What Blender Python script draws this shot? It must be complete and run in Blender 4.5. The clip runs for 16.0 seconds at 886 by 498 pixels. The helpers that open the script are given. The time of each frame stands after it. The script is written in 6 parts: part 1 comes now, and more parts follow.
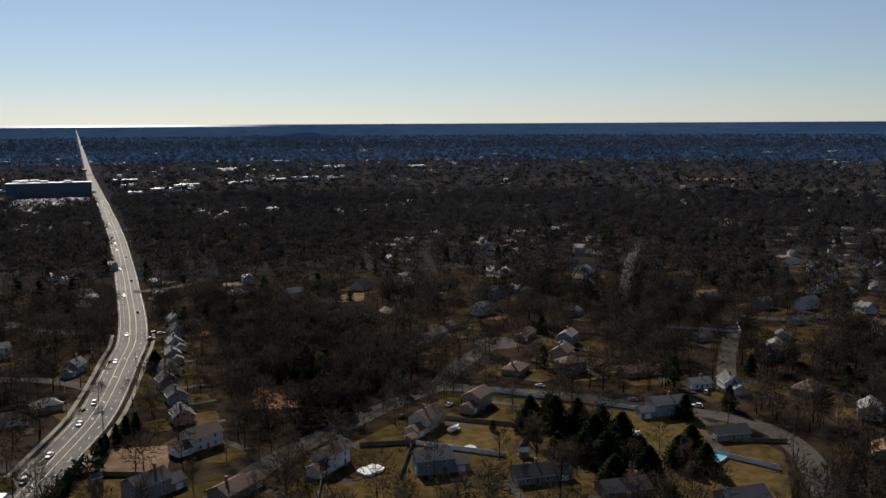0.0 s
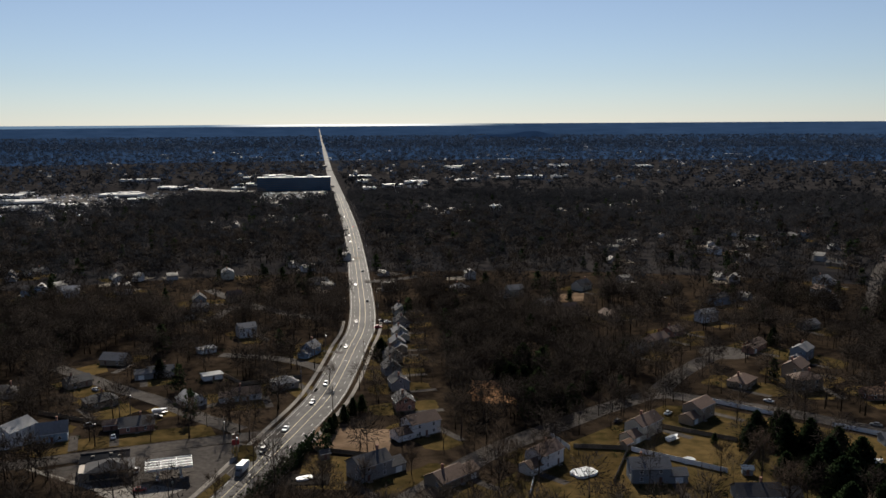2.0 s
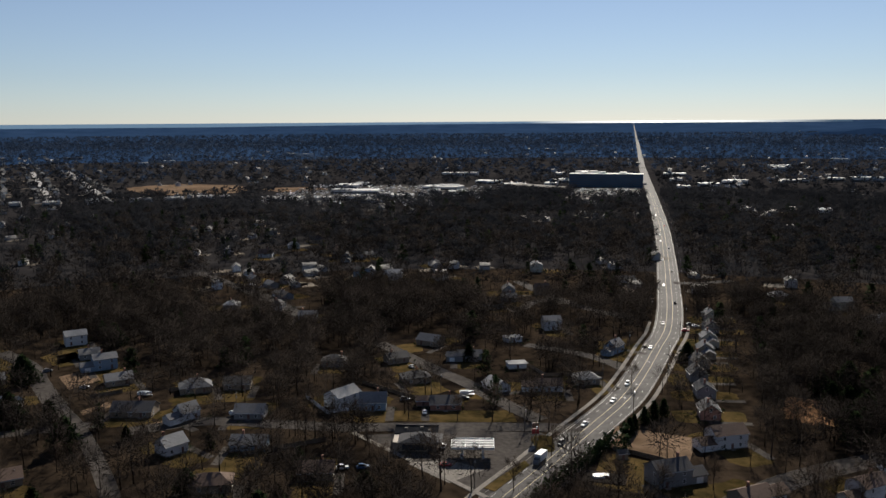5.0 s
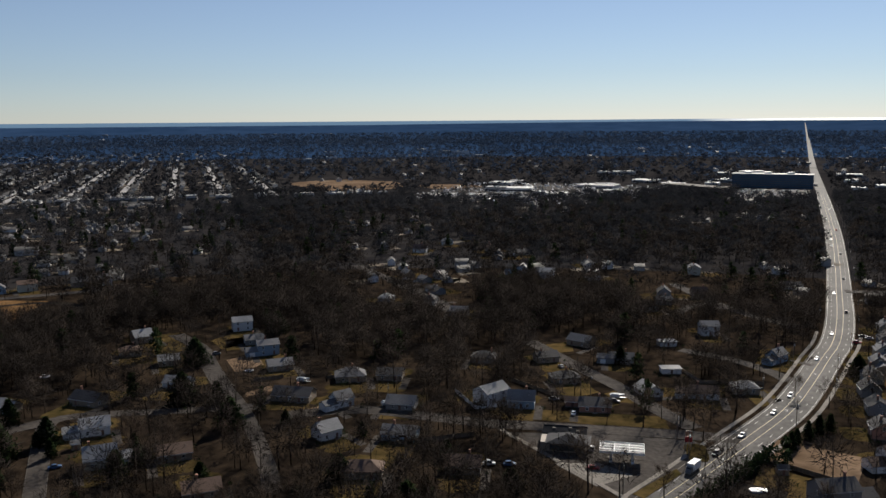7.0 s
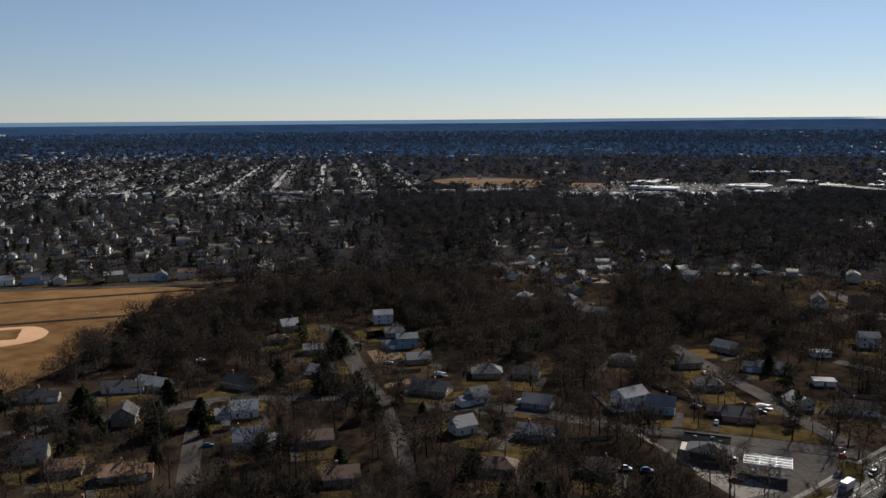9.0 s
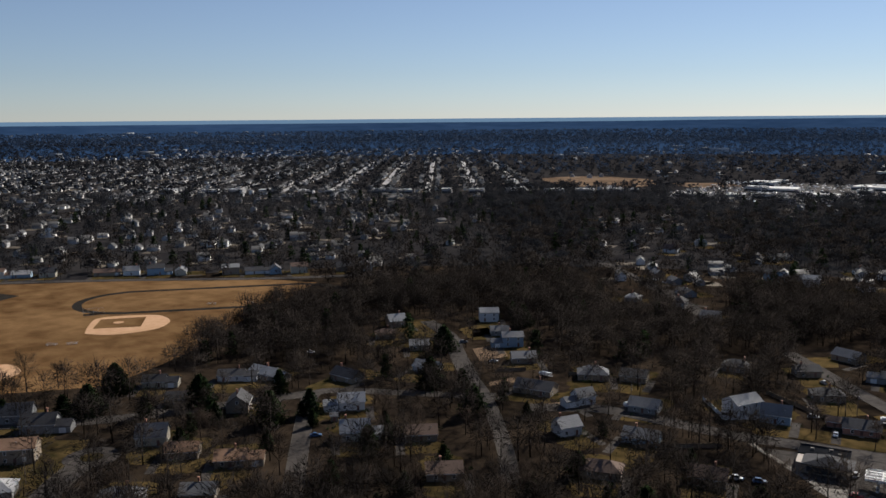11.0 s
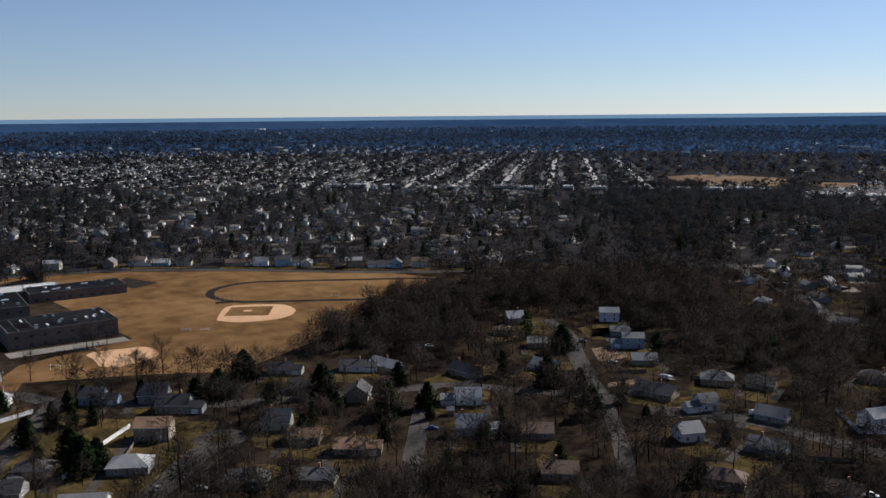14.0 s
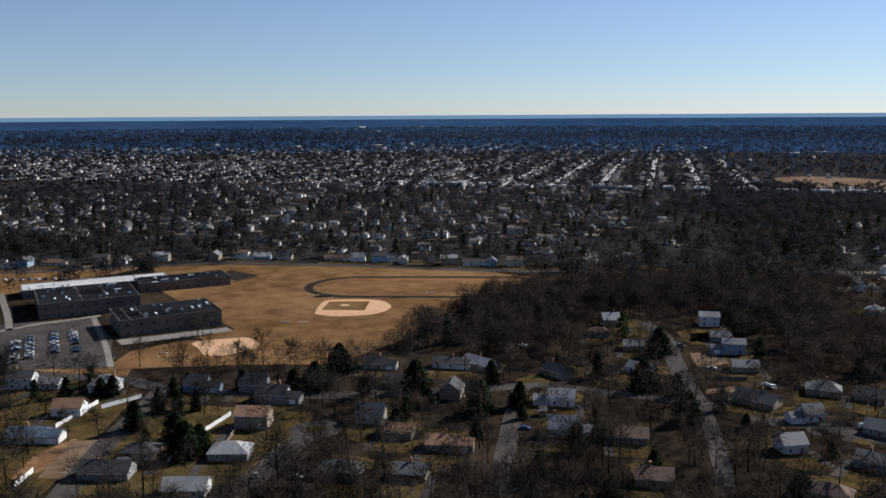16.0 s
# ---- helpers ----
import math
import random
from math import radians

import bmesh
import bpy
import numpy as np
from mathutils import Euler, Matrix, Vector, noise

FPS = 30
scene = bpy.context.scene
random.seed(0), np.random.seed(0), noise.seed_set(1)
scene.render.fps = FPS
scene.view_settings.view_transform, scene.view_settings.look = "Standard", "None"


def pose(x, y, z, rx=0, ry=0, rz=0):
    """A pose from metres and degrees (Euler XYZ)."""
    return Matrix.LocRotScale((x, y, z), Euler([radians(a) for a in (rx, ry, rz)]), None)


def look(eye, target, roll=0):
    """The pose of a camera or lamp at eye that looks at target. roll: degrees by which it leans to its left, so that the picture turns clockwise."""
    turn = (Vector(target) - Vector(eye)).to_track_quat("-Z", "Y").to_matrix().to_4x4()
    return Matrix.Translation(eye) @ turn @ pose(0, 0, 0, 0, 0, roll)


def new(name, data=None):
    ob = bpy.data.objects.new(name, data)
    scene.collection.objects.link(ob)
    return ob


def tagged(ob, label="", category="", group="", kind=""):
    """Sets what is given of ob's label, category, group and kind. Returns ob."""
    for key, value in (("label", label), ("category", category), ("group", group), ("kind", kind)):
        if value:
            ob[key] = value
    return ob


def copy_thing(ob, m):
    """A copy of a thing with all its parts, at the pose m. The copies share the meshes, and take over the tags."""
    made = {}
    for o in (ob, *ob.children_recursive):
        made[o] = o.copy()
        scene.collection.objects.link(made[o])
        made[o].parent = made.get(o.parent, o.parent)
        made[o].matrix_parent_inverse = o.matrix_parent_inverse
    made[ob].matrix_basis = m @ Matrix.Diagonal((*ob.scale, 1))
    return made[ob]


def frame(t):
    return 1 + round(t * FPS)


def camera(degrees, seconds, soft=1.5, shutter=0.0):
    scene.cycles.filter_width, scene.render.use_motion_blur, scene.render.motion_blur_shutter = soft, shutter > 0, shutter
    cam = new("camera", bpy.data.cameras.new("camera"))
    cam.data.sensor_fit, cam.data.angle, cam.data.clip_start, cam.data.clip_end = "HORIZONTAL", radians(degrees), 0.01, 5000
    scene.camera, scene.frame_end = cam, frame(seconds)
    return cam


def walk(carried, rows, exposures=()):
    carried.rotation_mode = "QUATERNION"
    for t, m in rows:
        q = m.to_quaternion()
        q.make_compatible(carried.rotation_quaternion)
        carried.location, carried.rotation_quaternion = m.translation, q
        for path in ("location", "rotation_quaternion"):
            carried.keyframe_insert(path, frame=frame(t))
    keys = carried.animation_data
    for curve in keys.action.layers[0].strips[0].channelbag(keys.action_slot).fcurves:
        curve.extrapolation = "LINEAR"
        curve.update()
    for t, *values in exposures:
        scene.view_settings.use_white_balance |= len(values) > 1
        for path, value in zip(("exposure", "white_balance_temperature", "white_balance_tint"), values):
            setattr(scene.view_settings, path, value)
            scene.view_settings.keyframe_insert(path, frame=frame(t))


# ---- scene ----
EYE = 120.0
cam = camera(54.33, 16.0)


def turned(yaw, pitch, roll):
    return pose(0, 0, EYE, 90 - pitch, 0, -yaw) @ pose(0, 0, 0, 0, 0, roll)


walk(cam, [(t, turned(a, b, c)) for t, a, b, c in (
    (0.0, 23.98, 8.30, -0.31), (0.5, 19.66, 8.31, -0.35), (1.0, 15.80, 8.29, -0.34), (1.5, 12.70, 8.30, -0.34),
    (2.0, 9.24, 8.29, -0.35), (2.5, 6.13, 8.30, -0.35), (3.0, 3.04, 8.31, -0.36), (3.5, 0.00, 8.32, -0.37),
    (4.0, -3.69, 8.33, -0.37), (4.5, -7.70, 8.35, -0.38), (5.0, -11.22, 8.40, -0.38), (5.2, -12.53, 8.41, -0.39))] + [
    (t, turned(a, b, c)) for t, a, b, c in (
    (7.3, -22.88, 8.49, -0.43), (7.5, -23.91, 8.50, -0.43), (8.0, -26.28, 8.53, -0.43), (8.5, -28.78, 8.54, -0.43),
    (9.0, -30.74, 8.55, -0.43), (9.2, -31.51, 8.56, -0.43), (11.3, -38.97, 8.63, -0.50), (11.5, -39.69, 8.64, -0.51),
    (12.0, -41.38, 8.65, -0.51))] + [
    (t, turned(a, b, c)) for t, a, b, c in (
    (12.5, -42.18, 8.69, -0.50), (13.0, -42.76, 8.74, -0.51), (13.5, -44.28, 8.76, -0.51), (14.0, -45.94, 8.78, -0.50),
    (14.5, -47.52, 8.78, -0.47), (15.0, -48.98, 8.80, -0.43), (15.5, -50.61, 8.84, -0.39), (16.0, -52.34, 8.83, -0.35))],
    exposures=((0.0, 0.33, 6100, 11), (5.0, 0.33, 6000, 11), (9.0, 0.36, 5850, 11), (12.5, 0.42, 5690, 12), (16.0, 0.57, 5490, 12)))

# ---- daylight ----
SUN_AZ, SUN_EL = 3.0, 34.0
world = bpy.data.worlds.new("winter_sky")
scene.world = world
world.use_nodes = True
wn = world.node_tree
wn.nodes.clear()
sky = wn.nodes.new("ShaderNodeTexSky")
sky.sky_type, sky.sun_disc = "NISHITA", False
sky.sun_elevation, sky.sun_rotation = radians(SUN_EL), radians(SUN_AZ)
sky.air_density, sky.dust_density, sky.ozone_density = 1.0, 0.1, 2.6
sky.altitude = 1000
bg = wn.nodes.new("ShaderNodeBackground")
bg.inputs["Strength"].default_value = 0.052
wo = wn.nodes.new("ShaderNodeOutputWorld")
hs = wn.nodes.new("ShaderNodeHueSaturation")
hs.inputs["Saturation"].default_value = 0.78
wn.links.new(sky.outputs[0], hs.inputs["Color"])
tone = wn.nodes.new("ShaderNodeMix")
tone.data_type, tone.blend_type = "RGBA", "MULTIPLY"
tone.inputs[0].default_value, tone.inputs[7].default_value = 1.0, (0.965, 0.977, 1.022, 1)
wn.links.new(hs.outputs[0], tone.inputs[6])
wn.links.new(tone.outputs[2], bg.inputs[0])
wn.links.new(bg.outputs[0], wo.inputs[0])
sun = new("sun", bpy.data.lights.new("sun", "SUN"))
sun.data.energy, sun.data.angle, sun.data.color = 5.0, radians(0.53), (1.0, 0.88, 0.70)
sd = Vector((math.sin(radians(SUN_AZ)) * math.cos(radians(SUN_EL)), math.cos(radians(SUN_AZ)) * math.cos(radians(SUN_EL)), math.sin(radians(SUN_EL))))
sun.matrix_world = look(sd * 900, (0, 0, 0))

# ---- materials ----


def mat(name, a, b, scale=0.5, rough=0.8, bump=0.15, metal=0.0, rand=0.0, spec=0.5, island=0.0, coarse=0.12, stretch=None, glow=0.0, thin=0.0):
    m = bpy.data.materials.new(name)
    m.use_nodes = True
    t = m.node_tree
    p = t.nodes["Principled BSDF"]
    g = t.nodes.new("ShaderNodeNewGeometry")
    src = g.outputs["Position"]
    if stretch:
        vm = t.nodes.new("ShaderNodeVectorMath")
        vm.operation = "MULTIPLY"
        vm.inputs[1].default_value = stretch
        t.links.new(src, vm.inputs[0])
        src = vm.outputs[0]
    n1, n2 = t.nodes.new("ShaderNodeTexNoise"), t.nodes.new("ShaderNodeTexNoise")
    for n, s, d in ((n1, scale, 5), (n2, scale * coarse, 3)):
        n.inputs["Scale"].default_value, n.inputs["Detail"].default_value = s, d
        t.links.new(src, n.inputs["Vector"])
    ad = t.nodes.new("ShaderNodeMath")
    ad.operation = "ADD"
    t.links.new(n1.outputs[0], ad.inputs[0])
    t.links.new(n2.outputs[0], ad.inputs[1])
    mr = t.nodes.new("ShaderNodeMapRange")
    mr.inputs[1].default_value, mr.inputs[2].default_value = 0.75, 1.25
    t.links.new(ad.outputs[0], mr.inputs[0])
    mx = t.nodes.new("ShaderNodeMix")
    mx.data_type = "RGBA"
    mx.inputs[6].default_value, mx.inputs[7].default_value = (*a, 1), (*b, 1)
    t.links.new(mr.outputs[0], mx.inputs[0])
    col = mx.outputs[2]
    for amount, node, out in ((rand, "ShaderNodeObjectInfo", "Random"), (island, "ShaderNodeNewGeometry", "Random Per Island")):
        if amount:
            o = t.nodes.new(node)
            r = t.nodes.new("ShaderNodeMapRange")
            r.inputs[3].default_value, r.inputs[4].default_value = 1 - amount, 1 + amount
            h = t.nodes.new("ShaderNodeHueSaturation")
            t.links.new(o.outputs[out], r.inputs[0])
            t.links.new(r.outputs[0], h.inputs["Value"])
            t.links.new(col, h.inputs["Color"])
            col = h.outputs[0]
    t.links.new(col, p.inputs["Base Color"])
    p.inputs["Roughness"].default_value, p.inputs["Metallic"].default_value = rough, metal
    p.inputs["Specular IOR Level"].default_value = spec
    if thin:
        # fine twigs and needles pass on part of the light that falls on their far side
        tr, mixer = t.nodes.new("ShaderNodeBsdfTranslucent"), t.nodes.new("ShaderNodeMixShader")
        mixer.inputs[0].default_value = thin
        t.links.new(col, tr.inputs[0])
        t.links.new(p.outputs[0], mixer.inputs[1])
        t.links.new(tr.outputs[0], mixer.inputs[2])
        t.links.new(mixer.outputs[0], t.nodes["Material Output"].inputs[0])
    # own colour given off as light, for painted haze on the far distance
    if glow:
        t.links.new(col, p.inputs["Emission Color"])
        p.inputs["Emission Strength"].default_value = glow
    if bump:
        bp = t.nodes.new("ShaderNodeBump")
        bp.inputs["Strength"].default_value, bp.inputs["Distance"].default_value = bump, 0.3 / max(scale, 0.05)
        t.links.new(n1.outputs[0], bp.inputs["Height"])
        t.links.new(bp.outputs[0], p.inputs["Normal"])
    return m


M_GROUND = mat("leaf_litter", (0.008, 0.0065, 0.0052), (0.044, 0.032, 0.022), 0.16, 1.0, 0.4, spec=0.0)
# blue colour and glow are distance haze painted onto the far land
M_FAR = mat("haze_glow_land", (0.010, 0.021, 0.044), (0.017, 0.032, 0.062), 0.01, 1.0, 0.0, spec=0.0, glow=0.7)
M_LAWN = mat("winter_lawn", (0.030, 0.025, 0.010), (0.092, 0.063, 0.026), 0.22, 1.0, 0.3, rand=0.25, spec=0.0)
M_FIELD = mat("dry_field_grass", (0.085, 0.047, 0.02), (0.19, 0.113, 0.051), 0.07, 1.0, 0.25, spec=0.0)
M_DIRT = mat("infield_dirt", (0.42, 0.255, 0.145), (0.52, 0.33, 0.195), 0.3, 1.0, 0.1, spec=0.0)
M_SAND = mat("bare_sandy_soil", (0.10, 0.068, 0.043), (0.21, 0.148, 0.10), 0.15, 1.0, 0.2, spec=0.0)
M_CLAY = mat("orange_clay_soil", (0.12, 0.066, 0.033), (0.27, 0.16, 0.088), 0.3, 1.0, 0.2, spec=0.0)
M_ROAD = mat("worn_asphalt", (0.036, 0.033, 0.031), (0.072, 0.066, 0.06), 0.4, 0.8, 0.08, coarse=0.08, spec=0.14)
M_STREET = mat("side_street_asphalt", (0.032, 0.028, 0.025), (0.072, 0.063, 0.056), 0.5, 0.95, 0.1, spec=0.06)
M_TRACK = mat("track_asphalt", (0.018, 0.016, 0.014), (0.034, 0.03, 0.026), 0.5, 1.0, 0.1, spec=0.0)
M_CONC = mat("concrete", (0.12, 0.108, 0.094), (0.21, 0.19, 0.165), 0.8, 0.9, 0.1, rand=0.1, spec=0.15)
M_KERB = mat("old_kerb_concrete", (0.06, 0.053, 0.046), (0.11, 0.098, 0.086), 0.8, 0.95, 0.1, spec=0.05)
M_LINE = mat("road_paint", (0.2, 0.19, 0.18), (0.42, 0.41, 0.38), 2.0, 0.6, 0.0)
M_YELLOW = mat("yellow_paint", (0.22, 0.17, 0.07), (0.36, 0.28, 0.12), 2.0, 0.6, 0.0)
M_BARK = mat("bark", (0.02, 0.015, 0.012), (0.06, 0.045, 0.034), 2.0, 0.95, 0.2, rand=0.3, spec=0.0)
M_TWIG = mat("bare_twigs", (0.024, 0.019, 0.016), (0.066, 0.051, 0.041), 0.3, 1.0, 0.0, rand=0.35, spec=0.0, thin=0.3)
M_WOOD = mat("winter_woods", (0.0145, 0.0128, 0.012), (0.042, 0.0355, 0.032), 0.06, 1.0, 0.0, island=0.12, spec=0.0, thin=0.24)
# cooler copy of the winter woods colour, haze painted in for middle distance
M_WOODHAZE = mat("woods_beyond", (0.0135, 0.0152, 0.019), (0.034, 0.035, 0.040), 0.02, 1.0, 0.0, island=0.06, spec=0.0, thin=0.5)
# bluest woods colour, with a glow: haze painted onto the farthest trees
M_WOODFAR = mat("haze_blue_woods", (0.013, 0.020, 0.034), (0.023, 0.031, 0.047), 0.012, 1.0, 0.0, spec=0.0, glow=0.4)
M_NEEDLE = mat("conifer_needles", (0.008, 0.015, 0.008), (0.026, 0.038, 0.016), 0.6, 0.9, 0.0, rand=0.3, spec=0.0, thin=0.2)
M_GLASS = mat("window_glass", (0.03, 0.035, 0.04), (0.05, 0.055, 0.06), 0.5, 0.12, 0.0)
M_CARGLASS = mat("tinted_car_glass", (0.012, 0.014, 0.016), (0.02, 0.022, 0.025), 0.5, 0.3, 0.0, spec=0.25)
M_TRIM = mat("white_trim", (0.7, 0.7, 0.68), (0.82, 0.82, 0.8), 1.0, 0.5, 0.0)
M_VINYL = mat("white_vinyl", (0.68, 0.69, 0.7), (0.82, 0.82, 0.82), 1.0, 0.5, 0.0)
M_FENCE = mat("weathered_wood_fence", (0.10, 0.075, 0.05), (0.19, 0.15, 0.11), 1.5, 0.9, 0.1, rand=0.2)
M_BRICK = mat("chimney_brick", (0.2, 0.09, 0.06), (0.3, 0.15, 0.1), 3.0, 0.9, 0.2)
M_METAL = mat("galvanised_metal", (0.35, 0.36, 0.37), (0.5, 0.5, 0.5), 1.0, 0.45, 0.0, metal=0.7)
M_BLACK = mat("black_rubber", (0.015, 0.015, 0.015), (0.03, 0.03, 0.03), 2.0, 0.8, 0.0)
M_POLE = mat("creosoted_pole", (0.09, 0.07, 0.05), (0.16, 0.13, 0.1), 2.0, 0.9, 0.1)
M_SROOF = mat("bitumen_roof", (0.008, 0.009, 0.011), (0.021, 0.022, 0.025), 0.2, 1.0, 0.1, spec=0.0)
M_WATERP = mat("pool_water", (0.10, 0.35, 0.45), (0.15, 0.45, 0.55), 0.6, 0.08, 0.05)
M_COVER = mat("pool_cover", (0.26, 0.29, 0.3), (0.38, 0.4, 0.41), 0.8, 0.4, 0.1)
M_LAMPR = mat("red_lens", (0.3, 0.02, 0.02), (0.4, 0.03, 0.03), 2.0, 0.3, 0.0)
M_LAMPW = mat("clear_lens", (0.7, 0.7, 0.68), (0.8, 0.8, 0.8), 2.0, 0.2, 0.0)

WALLS = {k: mat(k + "_siding", tuple(c * 0.88 for c in v), v, 1.2, 0.6, 0.08, stretch=(0.3, 0.3, 4.0)) for k, v in {
    "white": (0.62, 0.62, 0.61), "cream": (0.47, 0.43, 0.34), "grey": (0.22, 0.22, 0.22), "tan": (0.26, 0.21, 0.155),
    "blue": (0.24, 0.33, 0.42), "greyblue": (0.19, 0.22, 0.25), "brick": (0.30, 0.15, 0.11), "brown": (0.22, 0.15, 0.10)}.items()}
ROOFS = {k: mat(k + "_shingles", tuple(c * 0.72 for c in v), v, 1.6, 0.85, 0.25, rand=0.15, spec=0.2) for k, v in {
    "grey": (0.16, 0.16, 0.165), "dark": (0.065, 0.063, 0.065), "brown": (0.15, 0.10, 0.075), "orange": (0.30, 0.18, 0.11),
    "light": (0.30, 0.30, 0.30), "blue": (0.12, 0.16, 0.22)}.items()}
WALL_WORDS = {"white": "white", "cream": "cream", "grey": "grey", "tan": "tan", "blue": "pale blue", "greyblue": "grey-blue", "brick": "red-brown brick", "brown": "brown"}
ROOF_WORDS = {"grey": "grey shingle", "dark": "dark shingle", "brown": "brown shingle", "orange": "orange-brown", "light": "pale grey", "blue": "blue-grey"}

# ---- mesh helpers ----


def mesh_ob(name, bm, material, parent=None, label=""):
    me = bpy.data.meshes.new(name)
    bm.to_mesh(me)
    bm.free()
    me.materials.append(material)
    ob = new(name, me)
    if parent is not None:
        ob.parent = parent
    if label:
        ob["label"] = label
    return ob


def part(name, bm, material, parent, label=""):
    return mesh_ob(name, bm, material, parent, label)


def piece(name, me, parent, m):
    ob = new(name, me)
    ob.parent = parent
    ob.matrix_basis = m
    return ob


def data_of(name, bm, material):
    me = bpy.data.meshes.new(name)
    bm.to_mesh(me)
    bm.free()
    me.materials.append(material)
    return me


def raw(name, verts, tris, material, normals=None):
    """A mesh object from arrays of corners and triangles."""
    verts, tris = np.asarray(verts, np.float32), np.asarray(tris, np.int32)
    me = bpy.data.meshes.new(name)
    me.vertices.add(len(verts))
    me.vertices.foreach_set("co", verts.ravel())
    me.loops.add(tris.size)
    me.loops.foreach_set("vertex_index", tris.ravel())
    me.polygons.add(len(tris))
    me.polygons.foreach_set("loop_start", np.arange(0, tris.size, 3, dtype=np.int32))
    me.update(calc_edges=True)
    me.materials.append(material)
    if normals is not None:
        me.polygons.foreach_set("use_smooth", np.ones(len(tris), bool))
        me.normals_split_custom_set_from_vertices(normals)
    return new(name, me)


def box(bm, x0, x1, y0, y1, z0, z1, m=None):
    vs = [bm.verts.new((x, y, z)) for z in (z0, z1) for x, y in ((x0, y0), (x1, y0), (x1, y1), (x0, y1))]
    for f in ((3, 2, 1, 0), (4, 5, 6, 7), (0, 1, 5, 4), (1, 2, 6, 5), (2, 3, 7, 6), (3, 0, 4, 7)):
        bm.faces.new([vs[i] for i in f])
    if m is not None:
        bmesh.ops.transform(bm, matrix=m, verts=vs)
    return vs


def boxed(*args):
    bm = bmesh.new()
    box(bm, *args)
    return bm


def prism(bm, pts, z0, z1):
    """A flat shape with upright sides; pts go round against the clock."""
    lo, hi = [bm.verts.new((x, y, z0)) for x, y in pts], [bm.verts.new((x, y, z1)) for x, y in pts]
    n = len(pts)
    bm.faces.new(hi)
    bm.faces.new(lo[::-1])
    for i in range(n):
        bm.faces.new((lo[i], lo[(i + 1) % n], hi[(i + 1) % n], hi[i]))


def smooth(pts, step=6.0):
    """A smooth line through points, with a point about every step."""
    p = [Vector((*q, 0)) for q in pts]
    p = [p[0] * 2 - p[1]] + p + [p[-1] * 2 - p[-2]]
    out = []
    for i in range(1, len(p) - 2):
        n = max(1, round((p[i + 1] - p[i]).length / step))
        for k in range(n):
            t = k / n
            a, b, c, d = p[i - 1:i + 3]
            out.append(0.5 * (2 * b + (c - a) * t + (2 * a - 5 * b + 4 * c - d) * t * t + (3 * b - a - 3 * c + d) * t ** 3))
    return [(v.x, v.y) for v in out + [p[-2]]]


def beside(line, off):
    """The line moved sideways; positive is to its left."""
    out = []
    for i, (x, y) in enumerate(line):
        a, b = line[max(0, i - 1)], line[min(len(line) - 1, i + 1)]
        d = math.hypot(b[0] - a[0], b[1] - a[1]) or 1.0
        out.append((x - (b[1] - a[1]) / d * off, y + (b[0] - a[0]) / d * off))
    return out


def ribbon(bm, line, o0, o1, z0, z1):
    """A strip along a line between two offsets, with thickness."""
    a, b = beside(line, o0), beside(line, o1)
    rows = [[bm.verts.new((*q, z)) for q, z in ((pa, z0), (pa, z1), (pb, z1), (pb, z0))] for pa, pb in zip(a, b)]
    for r, s in zip(rows, rows[1:]):
        for k in range(3):
            bm.faces.new((r[k], s[k], s[k + 1], r[k + 1]) if o0 > o1 else (r[k + 1], s[k + 1], s[k], r[k]))


# ---- what is taken, on a raster of the plan ----
CELL, X0, Y0, NX, NY = 2.0, -1400.0, -100.0, 1400, 900
FREE = np.ones((NX, NY), np.float32)


def block(x, y, r, value=0.0):
    i0, i1, j0, j1 = int((x - r - X0) / CELL), int((x + r - X0) / CELL) + 2, int((y - r - Y0) / CELL), int((y + r - Y0) / CELL) + 2
    i0, j0, i1, j1 = max(i0, 0), max(j0, 0), min(i1, NX), min(j1, NY)
    if i0 >= i1 or j0 >= j1:
        return
    ii, jj = np.meshgrid(np.arange(i0, i1), np.arange(j0, j1), indexing="ij")
    near = (X0 + ii * CELL - x) ** 2 + (Y0 + jj * CELL - y) ** 2 <= r * r
    FREE[i0:i1, j0:j1][near] = np.minimum(FREE[i0:i1, j0:j1][near], value)


def block_line(line, r, value=0.0):
    for (x, y), (u, v) in zip(line, line[1:]):
        n = max(1, int(math.hypot(u - x, v - y) / 4))
        for k in range(n):
            block(x + (u - x) * k / n, y + (v - y) * k / n, r, value)


def block_area(pts, value=0.0):
    ii, jj = np.meshgrid(np.arange(NX), np.arange(NY), indexing="ij")
    px, py = X0 + ii * CELL, Y0 + jj * CELL
    odd = np.zeros(px.shape, bool)
    for (x, y), (u, v) in zip(pts, pts[1:] + pts[:1]):
        if y != v:
            odd ^= ((y > py) != (v > py)) & (px < (u - x) * (py - y) / (v - y) + x)
    FREE[odd] = np.minimum(FREE[odd], value)


def free(x, y):
    i, j = int((x - X0) / CELL), int((y - Y0) / CELL)
    return FREE[i, j] if 0 <= i < NX and 0 <= j < NY else 1.0


# ---- ground, distance and sea ----
FLAT, SPAN = 2600.0, 2150.0


def far(x, y, z=0.0):
    """The land beyond the flat part closes in, so that the whole distance to the horizon fits in."""
    r = math.hypot(x, y)
    if r <= FLAT:
        return x, y, z, 1.0
    k = (FLAT + SPAN * (r - FLAT) / (r - FLAT + SPAN)) / r
    return x * k, y * k, EYE + (z - EYE) * k, k


